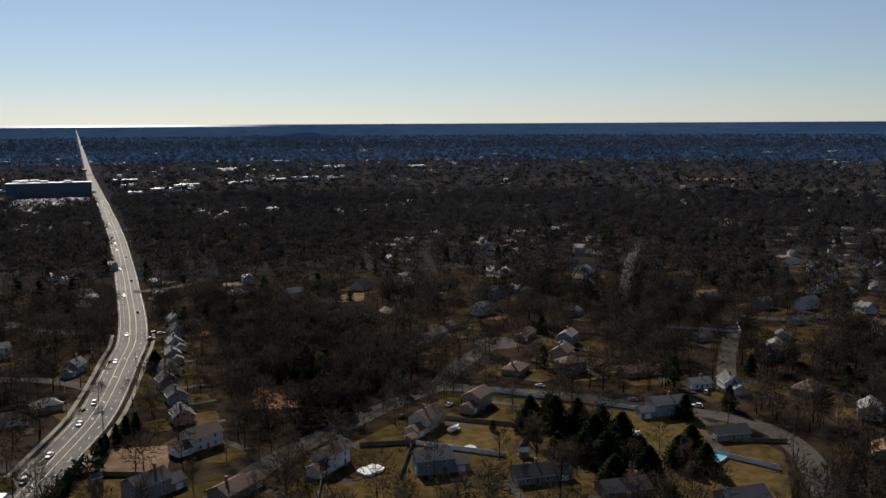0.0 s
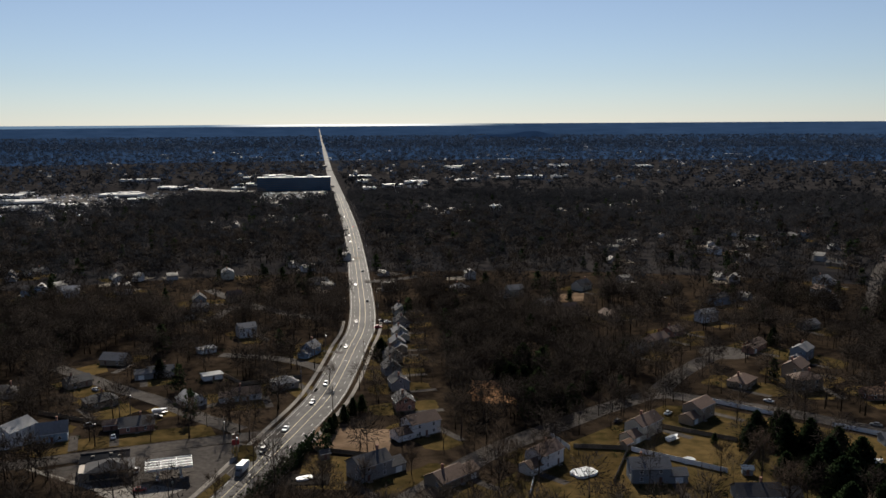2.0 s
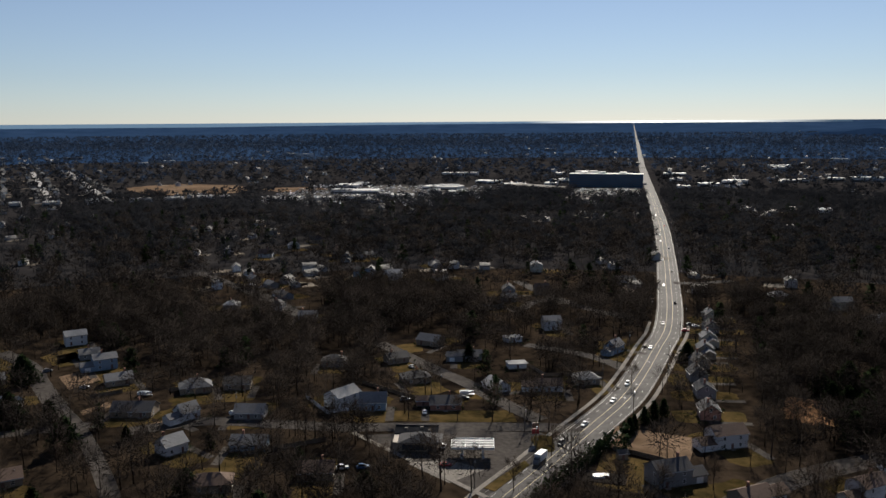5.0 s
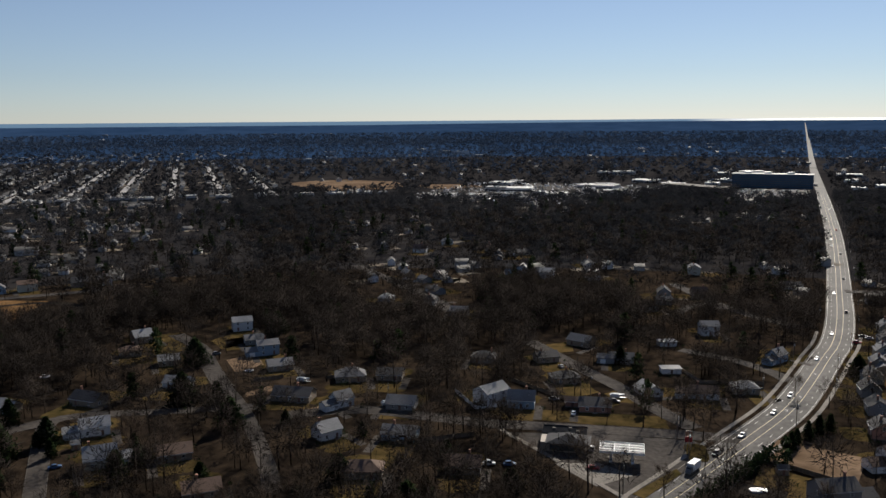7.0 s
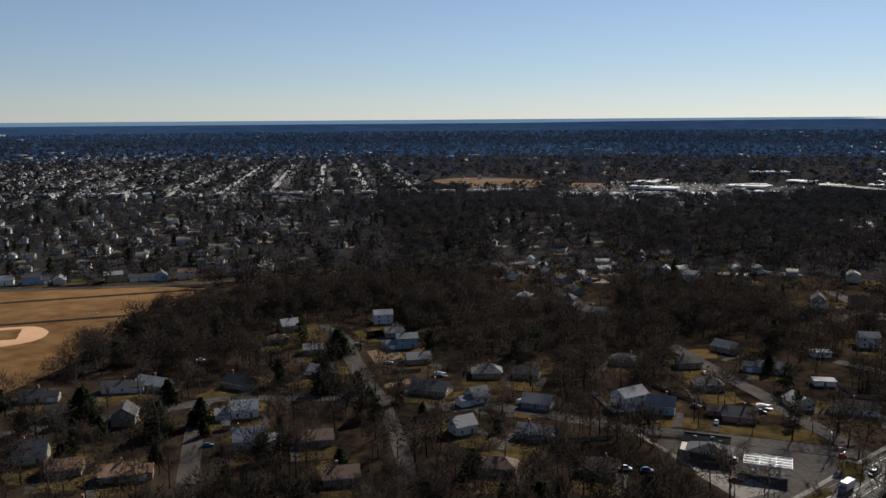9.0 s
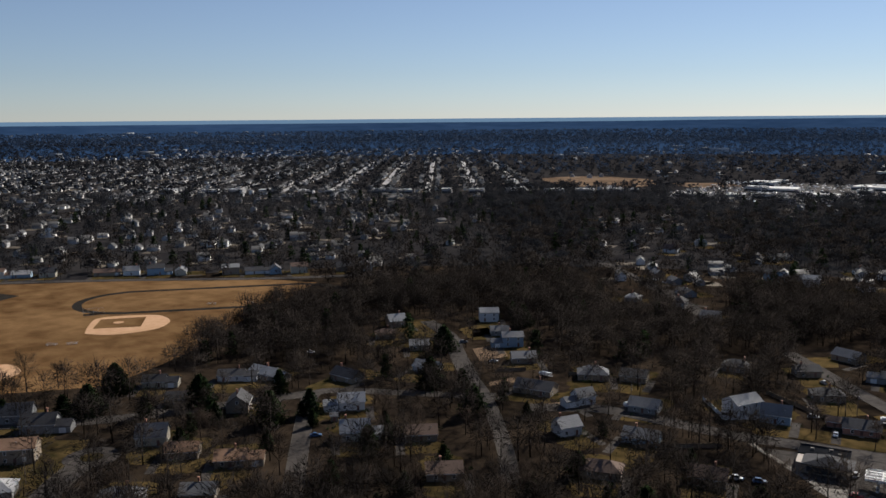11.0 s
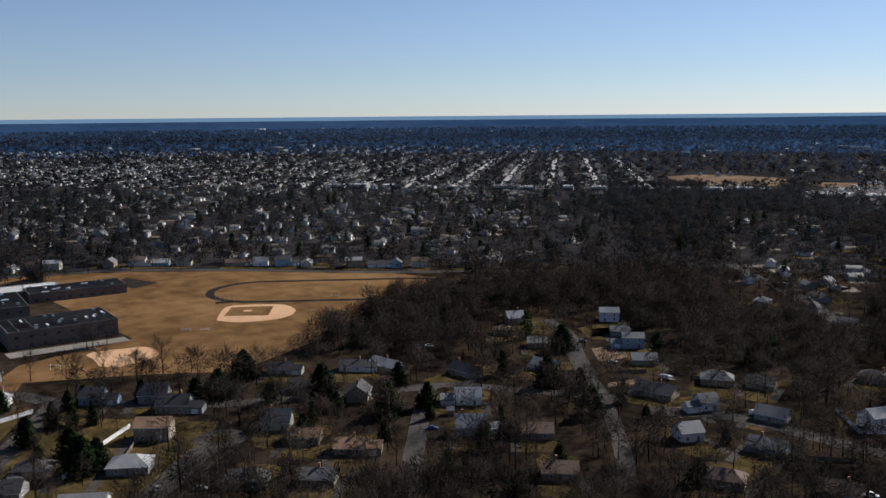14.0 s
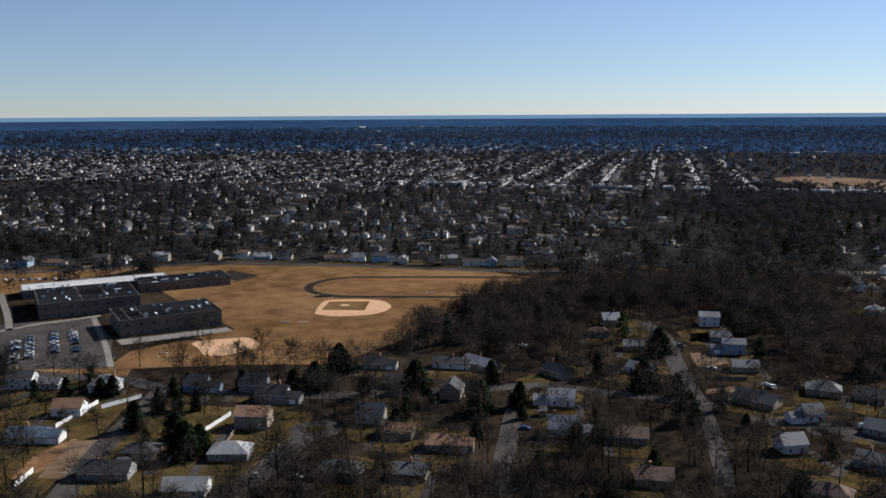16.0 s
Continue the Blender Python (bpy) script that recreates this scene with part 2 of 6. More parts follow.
def sheet(name, radii, az0, az1, steps, material, lift=0.0):
    vs, ts = [], []
    n = steps + 1
    for r in radii:
        for k in range(n):
            a = radians(az0 + (az1 - az0) * k / steps)
            x, y, z, _ = far(r * math.sin(a), r * math.cos(a))
            vs.append((x, y, z + lift))
    for i in range(len(radii) - 1):
        for k in range(steps):
            a = i * n + k
            ts += [(a, a + 1, a + n + 1), (a, a + n + 1, a + n)]
    return raw(name, vs, [t[::-1] for t in ts], material)


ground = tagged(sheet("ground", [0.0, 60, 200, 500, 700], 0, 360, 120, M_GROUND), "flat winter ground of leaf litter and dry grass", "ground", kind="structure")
# ground from 700 m out is greyed, a step of haze in the colour
M_MIDLAND = mat("haze_greyed_ground", (0.016, 0.0155, 0.017), (0.040, 0.037, 0.036), 0.05, 1.0, 0.2, spec=0.0)
midland = tagged(sheet("ground_beyond", [700, 1000, 1350, 1800, 2400, 2900], 0, 360, 120, M_MIDLAND), "dull winter ground between distant trees, greyed for haze", "ground", kind="structure")
land = tagged(sheet("backdrop_land", [2900, 3200, 3500, 4200, 5000, 6500, 9000, 13000, 20000, 40000, 200000], 0, 360, 120, M_FAR), "dark wooded distance to the horizon, glowing in haze blue", "distance", kind="structure")

# ---- sea along the horizon ----


def sea_material():
    m = bpy.data.materials.new("sea_painted_glint")
    m.use_nodes = True
    t = m.node_tree
    p = t.nodes["Principled BSDF"]
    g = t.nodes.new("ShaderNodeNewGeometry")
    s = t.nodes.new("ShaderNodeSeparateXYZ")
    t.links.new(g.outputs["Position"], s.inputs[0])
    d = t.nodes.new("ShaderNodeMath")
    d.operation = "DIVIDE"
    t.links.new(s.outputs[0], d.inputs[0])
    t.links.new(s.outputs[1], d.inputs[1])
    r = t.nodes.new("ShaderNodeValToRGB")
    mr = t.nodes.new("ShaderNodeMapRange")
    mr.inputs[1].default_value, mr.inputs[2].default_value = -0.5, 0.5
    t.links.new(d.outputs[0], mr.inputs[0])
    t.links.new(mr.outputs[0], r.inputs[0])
    # sky sheen and sun glitter painted as glow, brightest near the sun's bearing
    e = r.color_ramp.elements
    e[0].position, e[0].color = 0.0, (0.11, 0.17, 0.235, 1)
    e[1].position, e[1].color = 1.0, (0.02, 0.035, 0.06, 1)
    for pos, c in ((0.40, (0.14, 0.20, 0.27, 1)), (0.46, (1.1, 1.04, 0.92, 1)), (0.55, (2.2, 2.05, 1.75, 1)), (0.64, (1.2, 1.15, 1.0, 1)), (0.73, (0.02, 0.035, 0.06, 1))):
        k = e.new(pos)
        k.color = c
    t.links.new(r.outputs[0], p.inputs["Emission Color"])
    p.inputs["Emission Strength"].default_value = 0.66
    p.inputs["Base Color"].default_value = (0.05, 0.08, 0.11, 1)
    p.inputs["Roughness"].default_value = 0.6
    p.inputs["Specular IOR Level"].default_value = 0.0
    return m


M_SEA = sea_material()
vs, ts = [], []
for k in range(155):
    az = -140 + k
    r0 = 25000 if az < -26 else 25000 + 18000 * min(1.0, (az + 26) / 20)
    for r1 in (r0, r0 * 1.5, 70000, 200000):
        x, y, z, _ = far(r1 * math.sin(radians(az)), r1 * math.cos(radians(az)))
        vs.append((x, y, z + 0.5))
for k in range(154):
    for i in range(3):
        a = k * 4 + i
        ts += [(a, a + 4, a + 5), (a, a + 5, a + 1)]
sea = tagged(raw("water", vs, ts, M_SEA), "pale hazy sea with sun glitter painted as glow", "sea", kind="structure")

# a low wooded landfill hill far away, in the far land's painted haze glow
bm = bmesh.new()
for i in range(25):
    for j in range(9):
        u, v = i / 24, j / 8
        x, y, z, k = far(1310 + 720 * u, 6700 - 300 * u + 500 * v)
        hgt = (55 * math.exp(-((u - 0.72) / 0.22) ** 2) + 28 * math.exp(-((u - 0.3) / 0.25) ** 2)) * math.sin(math.pi * v) * k * min(1, 8 * u, 8 * (1 - u))
        bm.verts.new((x, y, z + hgt + noise.noise((x * 0.02, y * 0.02, 0)) * 0.8))
bm.verts.ensure_lookup_table()
for i in range(24):
    for j in range(8):
        a = i * 9 + j
        bm.faces.new([bm.verts[q] for q in (a, a + 9, a + 10, a + 1)])
hill = tagged(mesh_ob("hill", bm, M_FAR), "low dark wooded hill in the distance, glowing in haze blue", "hill", kind="structure")

# ---- roads ----
MAIN = smooth([(-46, 215), (-33, 257), (-24, 282), (-14, 311), (-4, 339), (7, 372), (16, 413), (25, 462), (32, 500), (37, 560), (41, 644), (47, 786), (54, 1006), (60, 1392), (70, 2247)], 8.0)
HALF = 8.1


LAYER = [0]


def street(name, line, half, label, material=M_STREET, kerb=True, clear=0.0):
    LAYER[0] += 0.004
    bm = bmesh.new()
    ribbon(bm, line, half, -half, -0.1, 0.026 + LAYER[0])
    ob = tagged(mesh_ob(name, bm, material), label, "street", kind="structure")
    if kerb:
        bm = bmesh.new()
        for s in (1, -1):
            ribbon(bm, line, s * (half + 0.22) if s > 0 else s * half, s * half if s > 0 else s * (half + 0.22), -0.1, 0.12 + LAYER[0])
        tagged(mesh_ob("kerb", bm, M_CONC if half > 7 else M_KERB), "pale concrete kerb along the street", "kerb", kind="structure")
    block_line(line, half + clear)
    block_line(line, half + 7.0, 0.65)
    return ob


street("road", MAIN, HALF, "wide five-lane asphalt avenue shining in low sun", M_ROAD, clear=4.0)
x_end, y_end = MAIN[-1]
FAR_ROAD = [far(x_end + (y - y_end) * 0.0195, y) for y in (2247, 2500, 2800, 3300, 4000, 5000, 6500, 8500, 13000, 22000)]
bm = bmesh.new()
rows = [(bm.verts.new((x - HALF * 0.95 * k, y, z + 1.2)), bm.verts.new((x + HALF * 0.95 * k, y, z + 1.2))) for x, y, z, k in FAR_ROAD]
for (a, b), (c, d) in zip(rows, rows[1:]):
    bm.faces.new((a, b, d, c))
tagged(mesh_ob("road_distant", bm, M_ROAD), "avenue running straight on to the horizon", "street", kind="structure")

bm = bmesh.new()
for o0, o1 in ((HALF + 4.1, HALF + 2.3), (-HALF - 2.3, -HALF - 4.1)):
    ribbon(bm, [q for q in MAIN if q[1] < 520], o0, o1, -0.1, 0.14)
tagged(mesh_ob("pavement", bm, M_CONC), "pale concrete pavement beside the avenue", "pavement", kind="structure")
bm = bmesh.new()
NEARMAIN = [q for q in MAIN if q[1] < 1500]
for o in (HALF - 0.75, -HALF + 0.6):
    ribbon(bm, NEARMAIN, o, o - 0.16, 0.03, 0.036)
tagged(mesh_ob("edge_line", bm, M_LINE), "worn white edge lines", "road marking", kind="structure")
bm = bmesh.new()
for o in (1.85, -1.65):
    ribbon(bm, NEARMAIN, o, o - 0.2, 0.03, 0.036)
tagged(mesh_ob("centre_line", bm, M_YELLOW), "pale yellow centre lane lines", "road marking", kind="structure")
fine = smooth(MAIN, 3.0)
bm = bmesh.new()
for i in range(0, len(fine) - 1, 4):
    if fine[i][1] < 1100:
        for o in (5.0, -4.9):
            ribbon(bm, fine[i:i + 2], o + 0.09, o - 0.09, 0.03, 0.036)
tagged(mesh_ob("lane_dash", bm, M_LINE), "white dashed lane lines", "road marking", kind="structure")
for i, fl in ((27, 1), (34, -1), (56, 1), (64, -1), (78, 1), (90, -1)):
    (ax, ay), (bx, by) = fine[i], fine[i + 1]
    bm = bmesh.new()
    prism(bm, [(-1.6, -0.12), (0.6, -0.12), (0.6, 0.12), (-1.6, 0.12)], 0.0, 0.006)
    prism(bm, [(0.35, 0.12), (0.6, 0.12), (0.6, 0.75), (0.35, 0.75)], 0.0, 0.006)
    prism(bm, [(0.1, 0.75), (0.85, 0.75), (0.48, 1.3)], 0.0, 0.006)
    a = tagged(mesh_ob("turn_arrow", bm, M_LINE), "white turn arrow painted on the centre lane", "road marking", "turn arrows", "structure")
    a.matrix_world = pose(ax, ay, 0.031, rz=math.degrees(math.atan2(by - ay, bx - ax)) + (0 if fl > 0 else 180))

STREETS = {
    "side_street": ([(-10, 331), (-39, 327), (-83, 319), (-105, 315), (-129, 314), (-160, 312), (-185, 296)], 4.6),
    "corner_lane": ([(8, 415), (0, 428), (-17, 443), (-45, 455)], 3.6),
    "back_street": ([(-125, 446), (-112, 432), (-87, 404), (-64, 380), (-44, 355), (-27, 337)], 4.0),
    "winding_street": ([(20, 250), (45, 276), (60, 292), (79, 307), (99, 320), (125, 337), (152, 350), (168, 341), (196, 318), (215, 297), (237, 274), (249, 250), (243, 223), (220, 190)], 5.0),
    "cul_de_sac": ([(152, 350), (165, 366), (178, 380), (200, 400), (214, 409)], 4.6),
    "wood_street": ([(335, 465), (373, 513), (419, 572), (466, 632), (544, 720)], 4.0),
    "block_street": ([(268, 290), (304, 330), (348, 375), (376, 408)], 4.2),
    "end_street": ([(-196, 172), (-210, 187), (-234, 212), (-260, 240), (-272, 256), (-261, 268), (-233, 283), (-205, 300)], 3.4),
    "lane_street": ([(-150, 228), (-157, 238), (-170, 254), (-190, 277), (-212, 300), (-232, 318)], 2.9),
    "short_street": ([(-232, 318), (-240, 325), (-262, 347), (-285, 371), (-318, 392)], 4.2),
    "field_street": ([(-262, 48), (-281, 62), (-317, 86), (-345, 109), (-371, 128)], 4.4),
    "school_street": ([(-470, 60), (-425, 92), (-395, 118), (-371, 128), (-345, 150), (-320, 175), (-300, 205), (-272, 256)], 4.2),
    "loop_street": ([(-240, 90), (-249, 103), (-258, 120), (-272, 138), (-281, 152)], 4.8),
    "hollow_street": ([(-330, 640), (-287, 601), (-248, 563), (-214, 530), (-190, 500)], 4.2),
    "curved_street": ([(594, 545), (588, 521), (573, 491), (560, 461), (562, 447)], 4.0),
    "court_street": ([(440, 348), (441, 367), (430, 383), (404, 385), (379, 407)], 4.0),
    "wood_court": ([(-283, 596), (-266, 583), (-247, 564), (-225, 548), (-211, 523), (-191, 501)], 4.2),
    "avenue_court": ([(-70, 642), (-57, 617), (-41, 588), (-22, 563), (-8, 545), (13, 530)], 4.0),
    "avenue_loop": ([(-56, 544), (-51, 566), (-40, 579), (-30, 565)], 3.2),
    "turnoff": ([(45, 652), (62, 655), (90, 668)], 4.5),
    "field_road": ([(-900, -40), (-746, 120), (-690, 240), (-660, 292), (-590, 360), (-502, 432), (-440, 500)], 4.2),
}
for nm, (pts, half) in STREETS.items():
    street("road_" + nm, smooth(pts), half, "pale worn asphalt residential street")


def disc(cx, cy, r, n=28, a0=0.0, a1=360.0):
    return [(cx + r * math.cos(radians(a0 + (a1 - a0) * k / n)), cy + r * math.sin(radians(a0 + (a1 - a0) * k / n))) for k in range(n + (a1 - a0 < 360))]


def patch(name, pts, material, label, category, z=0.02, clear=0.0):
    if sum(x * v - u * y for (x, y), (u, v) in zip(pts, pts[1:] + pts[:1])) < 0:
        pts = pts[::-1]
    bm = bmesh.new()
    prism(bm, pts, -0.1, z)
    ob = tagged(mesh_ob(name, bm, material), label, category, kind="structure")
    if clear is not None:
        block_area(pts, clear)
    return ob


def ragged(cx, cy, w, d, rot, seed, amount=0.14):
    """An uneven rounded outline."""
    rr, out = random.Random(seed), []
    c, s = math.cos(radians(rot)), math.sin(radians(rot))
    for k in range(20):
        a = 2 * math.pi * k / 20
        q = (abs(math.cos(a)) ** 4 + abs(math.sin(a)) ** 4) ** -0.25 * (1 + rr.uniform(-amount, amount))
        x, y = math.cos(a) * q * w / 2, math.sin(a) * q * d / 2
        out.append((cx + x * c - y * s, cy + x * s + y * c))
    return out


patch("road_turning_circle", disc(216, 411, 13), M_STREET, "round asphalt turning circle", "street", 0.04)
patch("road_turning_end", disc(-283, 156, 10), M_STREET, "round asphalt turning circle", "street", 0.04)
patch("lawn_island", disc(-283, 156, 4), M_LAWN, "round grass island in the turning circle", "lawn", 0.16)
patch("school_field", [(-412, 125), (-385, 170), (-356, 206), (-366, 240), (-376, 268), (-396, 300), (-418, 345), (-440, 395), (-462, 440), (-500, 428), (-590, 355), (-656, 290), (-690, 235), (-600, 205), (-452, 199), (-442, 136), (-425, 122)], M_FIELD, "broad dry tan school playing field", "field", 0.02)
patch("grass_verge", [(-470, 66), (-425, 97), (-400, 121), (-412, 128), (-470, 90)], M_FIELD, "dry grass verge", "lawn", 0.025)
patch("front_field", [(-760, 60), (-640, 110), (-690, 235), (-752, 120)], M_FIELD, "dry grass with trees before the school", "lawn", 0.02, 0.35)
patch("clearing", ragged(82, 368, 21, 34, -5, 1), M_CLAY, "bare sandy clearing in the trees", "clearing", 0.02)
patch("sand_pit", ragged(-770, 1465, 190, 260, 40, 2), M_SAND, "bare sandy building ground", "clearing", 0.03)
patch("sand_lot", ragged(1262, 1440, 150, 60, -30, 3), M_SAND, "bare pinkish sandy ground", "clearing", 0.03)
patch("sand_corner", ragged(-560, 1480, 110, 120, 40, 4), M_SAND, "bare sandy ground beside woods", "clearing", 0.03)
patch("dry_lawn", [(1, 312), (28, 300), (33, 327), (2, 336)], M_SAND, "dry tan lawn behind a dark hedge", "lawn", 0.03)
patch("lawn_back", [(-5, 277), (16, 272), (18, 300), (-2, 307)], M_LAWN, "mown green back lawn", "lawn", 0.03)
patch("lawn_fenced", [(88, 264), (100, 262), (116, 291), (97, 298)], M_LAWN, "fenced olive back lawn", "lawn", 0.03)
patch("lawn_wide", [(126, 282), (148, 268), (160, 292), (138, 310)], M_LAWN, "wide ochre back lawn", "lawn", 0.03)
patch("lawn_corner", [(-4, 372), (-14, 396), (-6, 404), (5, 385)], M_LAWN, "grass corner beside the avenue", "lawn", 0.03)
patch("lawn_triangle", [(6, 430), (-4, 440), (14, 470), (20, 462)], M_LAWN, "grass verge beside the avenue", "lawn", 0.03)
patch("lawn_strip", [(-95, 324), (-36, 333), (-40, 347), (-98, 336)], M_LAWN, "dry front lawn beside the side street", "lawn", 0.03, 0.25)
patch("lawn_pool", [(205, 250), (190, 228), (214, 208), (232, 228)], M_LAWN, "green lawn round a pool", "lawn", 0.03)
patch("lawn_school_street", [(-330, 78), (-302, 60), (-296, 66), (-322, 90)], M_SAND, "dry tan front lawn", "lawn", 0.03)

patch("lawn_block", [(54, 262), (92, 298), (150, 336), (168, 330), (200, 300), (238, 258), (236, 225), (205, 190), (120, 205), (60, 235)], M_LAWN, "olive and ochre back gardens between streets", "lawn", 0.011, 0.3)
patch("lawn_gardens", [(-236, 84), (-256, 52), (-272, 58), (-312, 86), (-352, 120), (-300, 165), (-262, 132)], M_LAWN, "olive gardens between two streets", "lawn", 0.011, 0.45)
patch("lawn_front", [(-262, 42), (-330, 10), (-395, 75), (-372, 118), (-318, 80), (-284, 56)], M_LAWN, "dry ochre front gardens along the street", "lawn", 0.011, 0.4)
block_area([(-640, 80), (-450, 80), (-450, 240), (-640, 262)], 0.0)
block_area([(-575, 55), (-470, 52), (-398, 112), (-392, 135), (-440, 160), (-560, 165)], 0.0)
block_area([(-392, 135), (-372, 175), (-345, 191), (-350, 206), (-358, 228), (-365, 250), (-392, 300), (-416, 345), (-438, 392), (-460, 435), (-520, 400), (-470, 200)], 0.0)
patch("lawn_open", [(-330, 386), (-318, 398), (-290, 365), (-301, 351)], M_LAWN, "olive side lawn beside a house", "lawn", 0.028)
patch("lawn_open", [(-291, 387), (-287, 408), (-267, 388), (-274, 374)], M_LAWN, "ochre front lawn beside a drive", "lawn", 0.028)
patch("lawn_open", [(-259, 357), (-252, 373), (-236, 356), (-242, 340)], M_SAND, "dry tan front lawn beside a drive", "lawn", 0.028)
patch("lawn_open", [(-219, 314), (-214, 328), (-209, 322), (-215, 310)], M_SAND, "strip of dry tan lawn", "lawn", 0.028)
patch("lawn_open", [(-184, 302), (-175, 315), (-171, 306), (-180, 294)], M_SAND, "dry tan yard between trees", "lawn", 0.028)
patch("lawn_open", [(-263, 247), (-256, 253), (-244, 239), (-244, 229)], M_LAWN, "small green front lawn", "lawn", 0.028)
patch("lawn_open", [(-252, 104), (-265, 125), (-255, 122), (-245, 108)], M_LAWN, "green front lawn beside the street", "lawn", 0.028)
patch("lawn_open", [(-306, 52), (-324, 64), (-332, 80), (-324, 80), (-307, 62)], M_CLAY, "bare sandy front yards beside the street", "lawn", 0.028)
patch("lawn_open", [(411, 483), (431, 480), (399, 444), (383, 450)], M_SAND, "dry tan yard between houses", "lawn", 0.028)
patch("lawn_open", [(178, 578), (197, 583), (186, 552), (168, 553)], M_SAND, "dry tan yard in the woods", "lawn", 0.028)
patch("lawn_open", [(206, 455), (228, 458), (212, 426), (193, 429)], M_LAWN, "ochre yard between trees", "lawn", 0.028)
patch("lawn_open", [(374, 379), (399, 359), (387, 346), (356, 363)], M_LAWN, "fenced ochre back yards", "lawn", 0.028)
patch("lawn_open", [(-284, 391), (-278, 402), (-261, 379), (-270, 372)], M_LAWN, "ochre yard beside a row of houses", "lawn", 0.028)
patch("lawn_open", [(-114, 442), (-102, 452), (-97, 433), (-108, 424)], M_LAWN, "olive yard beside the street", "lawn", 0.028)
patch("lawn_open", [(-6, 469), (9, 478), (7, 431), (-8, 428)], M_LAWN, "green yard at the avenue corner", "lawn", 0.028)
for x, y in [(-296, 358), (-267, 372), (-236, 340), (-204, 304), (-170, 291), (-240, 231), (-243, 109), (-380, 80), (388, 444), (174, 541), (200, 422), (362, 346), (-261, 369), (-101, 418), (1, 431), (-66, 272), (-84, 284), (-56, 262)]:
    block(x, y, 11, 0.2)
# running track: a ring of dark asphalt round the inner field
bm = bmesh.new()
TA = radians(50)


def oval(rad, half, n=20):
    pts = [(half + rad * math.cos(radians(-90 + 180 * k / n)), rad * math.sin(radians(-90 + 180 * k / n))) for k in range(n + 1)]
    pts += [(-half + rad * math.cos(radians(90 + 180 * k / n)), rad * math.sin(radians(90 + 180 * k / n))) for k in range(n + 1)]
    return [(-479 + x * math.cos(TA) - y * math.sin(TA), 361 + x * math.sin(TA) + y * math.cos(TA)) for x, y in pts]


outer, inner = oval(38.5, 53), oval(32.5, 53)
ov, iv = [bm.verts.new((*q, 0.06)) for q in outer], [bm.verts.new((*q, 0.06)) for q in inner]
for k in range(len(ov)):
    bm.faces.new((ov[k], ov[(k + 1) % len(ov)], iv[(k + 1) % len(ov)], iv[k]))
tagged(mesh_ob("running_track", bm, M_TRACK), "dark asphalt oval running track", "track", kind="structure")
# ball fields
block_area(oval(40, 53), 0.0)


patch("infield", smooth([(-457, 253), (-471, 263), (-486, 277), (-483, 288), (-475, 298), (-464, 306), (-450, 304), (-441, 298), (-434, 286), (-436, 272), (-444, 259)] + [(-457, 253)], 4.0)[:-1], M_DIRT, "pale tan dirt infield of a ball field", "ball field", 0.07)
patch("infield_grass", [(-464, 262), (-482, 278), (-466, 299), (-446, 282)], M_FIELD, "grass diamond inside the dirt infield", "ball field", 0.10)
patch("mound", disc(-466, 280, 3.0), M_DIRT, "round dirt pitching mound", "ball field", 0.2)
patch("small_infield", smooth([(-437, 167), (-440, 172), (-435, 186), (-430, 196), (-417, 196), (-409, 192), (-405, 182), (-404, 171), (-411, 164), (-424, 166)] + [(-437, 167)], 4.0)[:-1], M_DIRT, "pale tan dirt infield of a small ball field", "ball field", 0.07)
patch("school_lot", [(-548, 92), (-536, 146), (-470, 136), (-418, 118), (-452, 74)], M_STREET, "asphalt school car park", "car park", 0.06)
patch("school_path", [(-470, 138), (-458, 137), (-449, 196), (-459, 197)], M_CONC, "pale concrete path beside the school", "pavement", 0.08)

for walk_line, half in (([(-532, 86), (-534, 102), (-537, 111), (-536, 130), (-536, 149)], 2.2), ([(-533, 144), (-498, 137), (-462, 130), (-420, 120)], 1.6), ([(-649, 115), (-571, 104), (-531, 97)], 2.0)):
    bm = bmesh.new()
    ribbon(bm, smooth(walk_line), half, -half, -0.1, 0.085)
    tagged(mesh_ob("pavement_school", bm, M_CONC), "pale concrete walk beside the school", "pavement", kind="structure")

# ---- houses ----
bm = bmesh.new()
for x0, x1, z0, z1 in ((-0.6, 0.6, -0.08, 0.04), (-0.6, 0.6, 1.3, 1.42), (-0.6, -0.5, 0.04, 1.3), (0.5, 0.6, 0.04, 1.3), (-0.5, 0.5, 0.64, 0.7)):
    box(bm, x0, x1, -0.06, 0.02, z0, z1)
ME_FRAME = data_of("window_frame", bm, M_TRIM)
ME_PANE = data_of("pane", boxed(-0.5, 0.5, -0.03, 0.0, 0.04, 1.3), M_GLASS)
bm = boxed(-0.5, 0.5, -0.07, 0.02, 0.0, 2.05)
box(bm, -0.35, -0.05, -0.09, -0.07, 1.15, 1.85)
box(bm, 0.05, 0.35, -0.09, -0.07, 1.15, 1.85)
ME_DOOR = data_of("door", bm, mat("painted_door", (0.1, 0.05, 0.04), (0.16, 0.08, 0.06), 1.0, 0.5, 0.0, rand=0.3))
bm = bmesh.new()
for k in range(4):
    box(bm, -1.3, 1.3, -0.07, 0.02, 0.02 + k * 0.53, 0.02 + k * 0.53 + 0.51)
ME_GARAGE = data_of("garage_door", bm, M_TRIM)
bm = boxed(-0.32, 0.32, -0.4, 0.4, -1.2, 1.5)
box(bm, -0.4, 0.4, -0.48, 0.48, 1.5, 1.65)
ME_CHIMNEY = data_of("chimney", bm, M_BRICK)
ME_VENT = data_of("vent_pipe", boxed(-0.08, 0.08, -0.08, 0.08, -0.4, 0.45), M_METAL)
